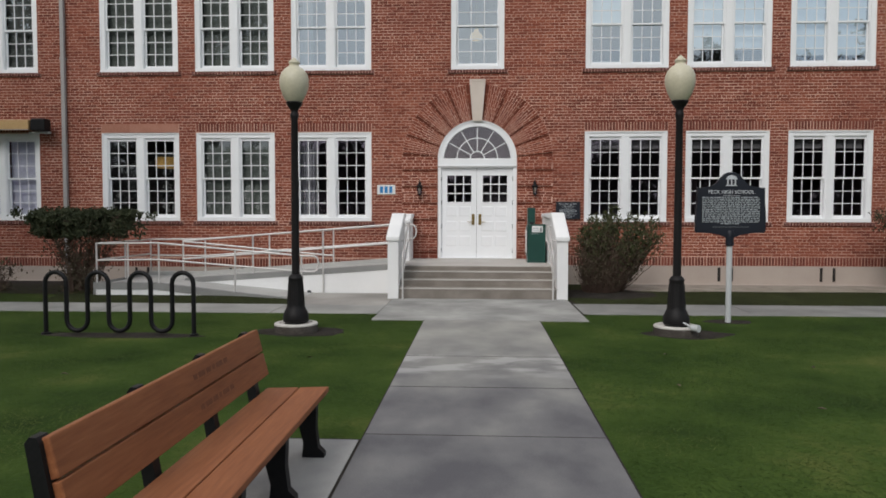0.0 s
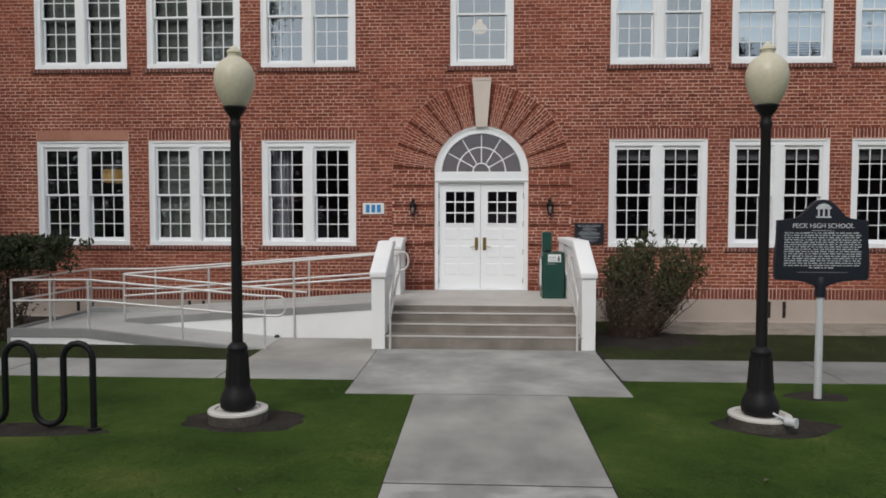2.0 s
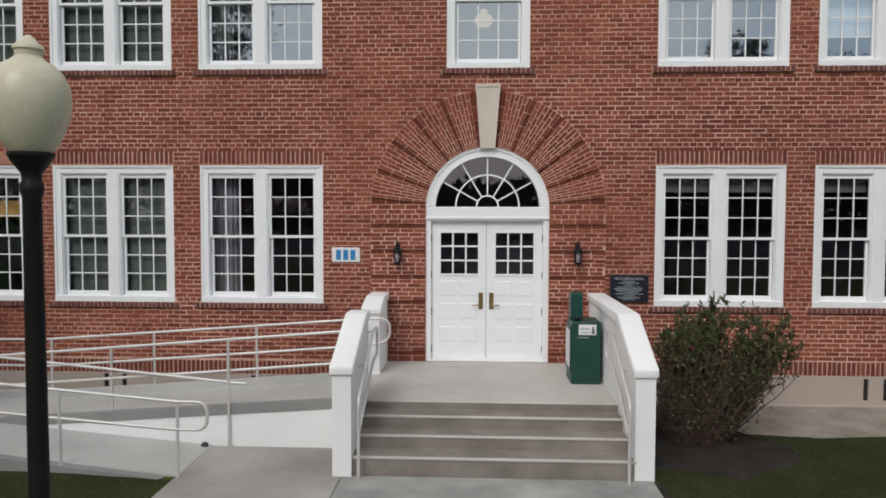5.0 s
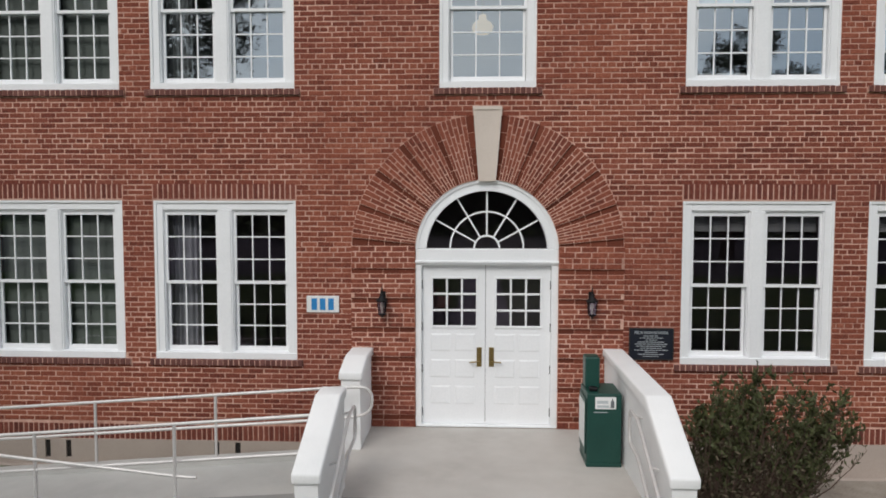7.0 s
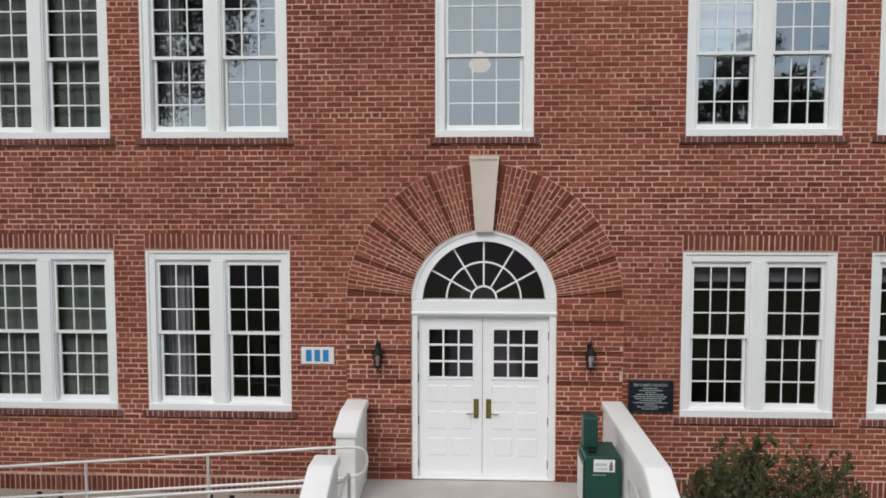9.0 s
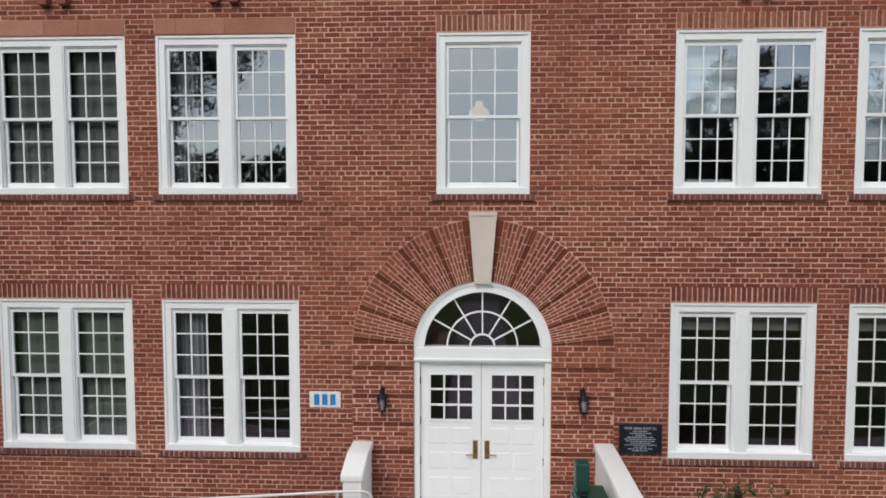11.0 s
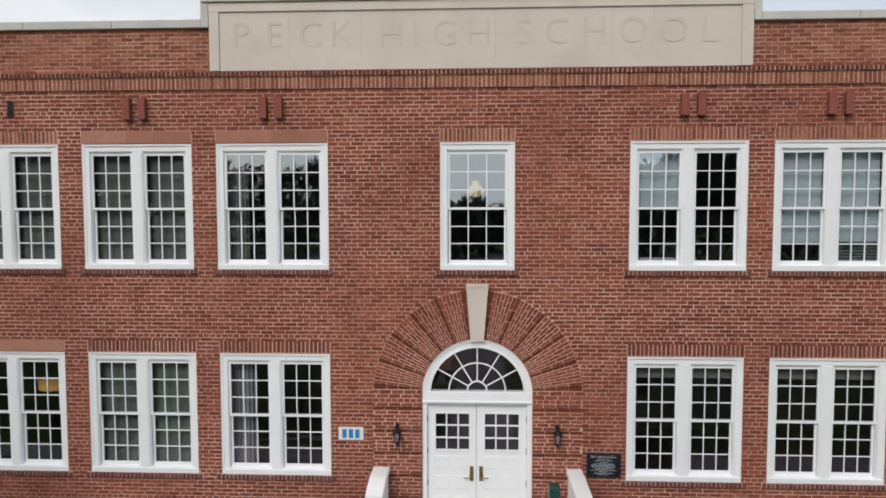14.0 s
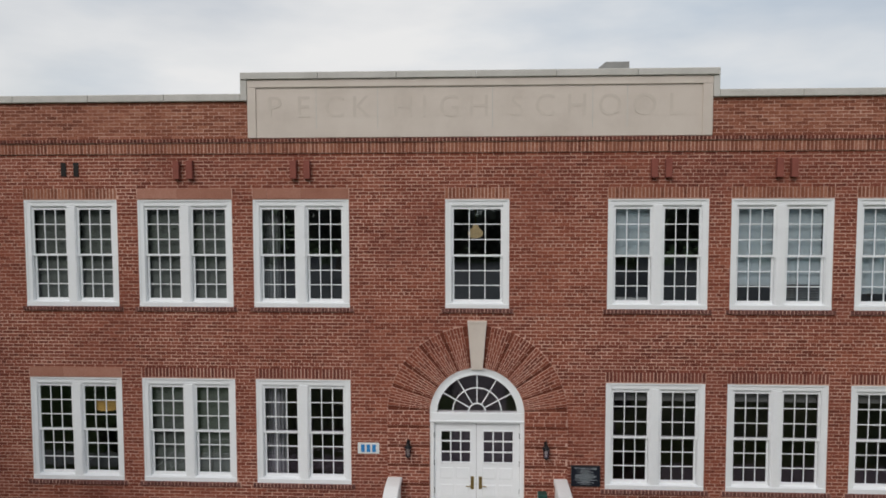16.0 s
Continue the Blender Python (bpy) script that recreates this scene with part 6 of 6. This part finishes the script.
def spray_shrub(x, y, stems, top, r0, r1, seed, label, leafy, low_mass=0, skew=(0.0, 0.0)):
    """Upright shoots with narrow leaves on a thicket of bare twigs."""
    rnd = random.Random(seed)
    ob = empty("shrub", label, "shrub", at=(x, y, 0))
    wood, crown, low = Geo(), Geo(), Geo()
    for _ in range(stems):
        a, q = rnd.uniform(0, 2 * math.pi), math.sqrt(rnd.random())
        h = top * rnd.uniform(0.72, 1.0) * (1 - 0.22 * q * q)
        p0 = Vector((r0 * q * math.cos(a), r0 * q * math.sin(a) * 0.8, -0.05))
        p2 = Vector((r1 * q * math.cos(a) + skew[0], r1 * q * math.sin(a) * 0.8 + skew[1], h))
        p1 = Vector((p0.x * 0.4 + p2.x * 0.6, p0.y * 0.4 + p2.y * 0.6, h * 0.5))
        pts = [p0 * (1 - t) ** 2 + p1 * 2 * t * (1 - t) + p2 * t * t + Vector((rnd.gauss(0, 0.012), rnd.gauss(0, 0.012), 0)) for t in (k / 9 for k in range(10))]
        wood.tube(pts, rnd.uniform(0.008, 0.015), 5, 0.002)
        for k in range(3, 10):
            for _ in range(rnd.randint(1, 3) if k > 4 else 1):
                side = Vector((rnd.gauss(0, 1), rnd.gauss(0, 1), rnd.uniform(0.8, 2.2))).normalized()
                end = pts[k] + side * rnd.uniform(0.08, 0.22)
                wood.tube([pts[k], end], 0.003, 4, 0.0015)
                for _ in range(leafy):
                    t = rnd.random()
                    d = (side + Vector((rnd.gauss(0, 0.55), rnd.gauss(0, 0.55), rnd.gauss(0.1, 0.4)))).normalized()
                    narrow_leaf(crown, pts[k].lerp(end, t), d, rnd.uniform(0.04, 0.078), rnd)
    for _ in range(low_mass):
        a, q = rnd.uniform(0, 2 * math.pi), math.sqrt(rnd.random())
        p = Vector((0.36 * q * math.cos(a), 0.32 * q * math.sin(a), -0.03))
        d = Vector((skew[0] * 0.6 + p.x * 1.15 + rnd.gauss(0, 0.17), p.y * 0.75 + rnd.gauss(0, 0.22), 1)).normalized()
        e = p + d * rnd.uniform(0.4, 1.62) * (1.05 - 0.3 * q)
        mid = p.lerp(e, 0.5) + Vector((rnd.gauss(0, 0.03), rnd.gauss(0, 0.03), 0))
        wood.tube([p, mid, e], 0.0045, 4, 0.0015)
        for _ in range(9):
            t = rnd.uniform(0.3, 1.0)
            c = p.lerp(e, t) + Vector((rnd.gauss(0, 0.05), rnd.gauss(0, 0.05), rnd.gauss(0, 0.04)))
            narrow_leaf(low, c, Vector((rnd.gauss(0, 1), rnd.gauss(0, 1), rnd.gauss(0.5, 0.7))).normalized(), rnd.uniform(0.035, 0.07), rnd)
    part("branchwork", wood, TWIG, ob, "grey-brown bare twigs", kind="stuff")
    part("crown", crown, LEAF, ob, "upright sprays of narrow olive leaves", kind="stuff")
    if low_mass:
        part("dry_foliage", low, DRY_LEAF, ob, "dark brown thicket near the ground", kind="stuff")
    return ob


spray_shrub(2.64, -1.80, 90, 1.76, 0.32, 0.84, 5, "tall olive shrub with upright sprays and a dark twiggy base", 14, 800, (0.40, 0.05))
spray_shrub(3.02, -1.62, 22, 1.55, 0.10, 0.42, 6, "sparse forked shrub with thin leaf clumps leaning beside the taller one", 4, 0, (0.72, 0.1))
shrub(-8.22, -2.75, 58, 1.63, 1.08, 7, "flat-topped green shrub on bare brown stems", 12000, 1700, flat_top=True, z_split=0.72, leaf=DARK_LEAF)
shrub(-10.3, -2.4, 12, 0.85, 0.45, 8, "small bare twiggy shrub", 40, 160)
shrub(10.0, -1.25, 44, 1.68, 1.15, 9, "dark green shrub against the brick wall", 11000, 2200, flat_top=True, leaf=DARK_LEAF)


# ---- trees across the street ----
def tree(x, y, h, r, seed, n_leaf, label, leaf=0.34):
    rnd = random.Random(seed)
    ob = empty("tree", label, "tree", group="trees across the street", at=(x, y, GZ))
    wood, tips = Geo(), []
    th = h * 0.32
    wood.tube([(0, 0, -0.2), (0.1, 0.05, th * 0.5), (0.0, 0.1, th)], h * 0.03, 9, h * 0.02)
    for k in range(9):
        a, up = 2 * math.pi * k / 9 + rnd.uniform(-0.3, 0.3), rnd.uniform(0.25, 1.0)
        end = Vector((r * 0.85 * math.cos(a) * (1.15 - 0.6 * up), r * 0.85 * math.sin(a) * (1.15 - 0.6 * up), th + (h - th) * up * 0.9))
        start = Vector((0, 0.1, th * rnd.uniform(0.8, 1.0)))
        pts = [start.lerp(end, t) + Vector((rnd.gauss(0, 0.15), rnd.gauss(0, 0.15), 0.5 * math.sin(t * 3.1))) for t in (0, 0.25, 0.5, 0.75, 1)]
        wood.tube(pts, h * 0.012, 6, 0.03)
        for q in pts[1:]:
            for _ in range(6):
                e = q + Vector((rnd.gauss(0, r * 0.2), rnd.gauss(0, r * 0.2), rnd.gauss(0.3, h * 0.05)))
                wood.tube([q, e], 0.05, 4, 0.015)
                tips.append(tuple(e))
    part("trunk", wood, BARK, ob, "forked brown trunk and limbs")
    crown = Geo()
    leaves(crown, tips, n_leaf, leaf, r * 0.07, rnd)
    part("crown", crown, TREE_LEAF, ob, "open uneven green crown")
    return ob


for i, (x, y, h, r, n, leaf) in enumerate(((-24.8, -37, 23, 11.0, 72000, 0.31), (-40, -44, 17, 7.0, 8000, 0.3), (-14, -57, 9, 4.0, 4000, 0.3), (17, -40, 15, 4.4, 26000, 0.22), (23.5, -41, 12.6, 5.0, 26000, 0.22),
                                           (32, -46, 15, 6.0, 8000, 0.3), (12, -60, 9.0, 4.5, 8000, 0.26), (9.5, -52, 7.5, 3.5, 8000, 0.24), (-49, -42, 15, 6.5, 5000, 0.34), (43, -44, 14, 6.0, 5000, 0.34))):
    tree(x, y, h, r, 40 + i, n, "broad green tree across the street", leaf)
# two oaks out of view, added to shade the lower ends of the wall
for i, (x, y, h, r) in enumerate(((-19.5, -12.5, 14.0, 9.0), (24.0, -13.0, 14.0, 9.0))):
    tree(x, y, h, r, 61 + i, 24000, "wide unseen oak added to shade the wall", 0.24)
far = Geo()
rnd = random.Random(77)
for k in range(15000):
    x = rnd.uniform(-110, 110)
    rise = min(1.0, max(0.0, (abs(x) - 7.0) / 13.0))
    top = 6.2 + 4.6 * rise * rise * (3 - 2 * rise) + 1.4 * noise.noise((x * 0.09, 3.1, 0)) + 1.2 * noise.noise((x * 0.37, 8.0, 0))
    c = Vector((x, -78 + rnd.uniform(-4, 4), rnd.uniform(0, 1) ** 0.8 * top))
    leaves(far, [tuple(c)], 3, 0.95, 0.45, rnd)
tagged(part("far_trees", far, TREE_LEAF, None, kind="stuff"), "distant low belt of dark green trees", "trees")

# ---- grass blades ----
soil_and_paths = [(-0.815, 1.03, -30, -6.1), (-1.65, 1.8, -6.23, -3.3), (-3.5, -1.6, -5.55, -2.3), (-17, -3.4, -5.58, -4.34), (1.7, 16, -5.42, -3.97), (-1.56, -0.78, -15.3, -12.17), (-7.75, -3.4, -3.66, -1.0)]


def grass(n, x0, x1, y0, y1, h, seed):
    rs = np.random.RandomState(seed)
    x, y = rs.uniform(x0, x1, n), rs.uniform(y0, y1, n)
    keep = np.ones(n, bool)
    for a, b, c, d in soil_and_paths:
        keep &= ~((x > a) & (x < b) & (y > c) & (y < d))
    for sx, sy, rx, ry in soil_spots:
        q = ((x - sx) / rx) ** 2 + ((y - sy) / ry) ** 2
        keep &= q > 0.85 * rs.rand(n) ** 1.3
    # thinning out towards the shrub bed and the wall
    d = np.maximum(1.0 - np.hypot((x - 2.3) / 1.55, (y + 2.0) / 1.3), (y + 1.66) / 0.5)
    keep &= (d < rs.uniform(-0.25, 0.3, n)) | (x < 1.7)
    x, y = x[keep], y[keep]
    n = len(x)
    a, lean = rs.uniform(0, 2 * np.pi, n), rs.uniform(1.6, 3.8, n)
    hh, w = h * rs.uniform(0.5, 1.25, n), rs.uniform(0.0035, 0.0065, n)
    gz = np.where((x < -3.44) & (x > -8.2) & (y > -4.36), bank_z(x, y), GZ) - 0.006
    co = np.empty((n, 3, 3))
    co[:, 0] = np.c_[x - w * np.cos(a), y - w * np.sin(a), gz]
    co[:, 1] = np.c_[x + w * np.cos(a), y + w * np.sin(a), gz]
    t = rs.uniform(0, 2 * np.pi, n)
    co[:, 2] = np.c_[x + hh * lean * np.cos(t), y + hh * lean * np.sin(t), gz + hh]
    return co.reshape(-1, 3)


def blades(co, mat, label):
    me = bpy.data.meshes.new("grass")
    n = len(co) // 3
    me.vertices.add(3 * n)
    me.vertices.foreach_set("co", co.ravel())
    me.loops.add(3 * n)
    me.loops.foreach_set("vertex_index", np.arange(3 * n))
    me.polygons.add(n)
    me.polygons.foreach_set("loop_start", np.arange(0, 3 * n, 3))
    me.update(calc_edges=True)
    me.validate()
    me.materials.append(mat)
    tagged(new("grass", me), label, "grass", kind="stuff")


blades(np.concatenate([grass(330000, -8.5, 8.5, -15.0, -5.3, 0.018, 1), grass(70000, -16, 16, -18, -5.3, 0.020, 3)]), BLADE, "short green mown grass blades")
blades(grass(90000, -16, 16, -4.5, -1.0, 0.036, 2), DARK_BLADE, "thin dark grass along the wall")

# fallen leaves on the lawn
rnd = random.Random(5)
for x, y in ((1.95, -10.4), (2.9, -11.2), (-1.9, -9.3), (2.2, -8.9), (-4.1, -10.3), (3.6, -9.6), (4.6, -10.6)):
    leaf = Geo().add([(0, 0, 0), (0.04, 0.018, 0.012), (0.085, 0, 0.004), (0.04, -0.02, 0.014)], [(0, 1, 2), (0, 2, 3)])
    ob = part("fallen_leaf", leaf, DRY_LEAF, None)
    ob.matrix_basis = pose(x, y, 0.012, rnd.uniform(-8, 8), rnd.uniform(-8, 8), rnd.uniform(0, 360))
    tagged(ob, "dry brown leaf lying on the lawn", "leaf", group="fallen leaves")

# ---- single bricks beside the entrance ----
for x0, x1, z0, z1, yf in pieces:
    key = ("w", round(x1 - x0, 3), round(z1 - z0, 3))
    if key not in piece_meshes:
        piece_meshes[key] = Geo().brick(-key[1] / 2, key[1] / 2, -key[2] / 2, key[2] / 2, 0.008, 0.0).mesh("brick", BRICK)
    ob = new("brick", piece_meshes[key])
    ob.parent, ob.location = wall, ((x0 + x1) / 2, yf + random.uniform(-0.0015, 0.001), (z0 + z1) / 2)
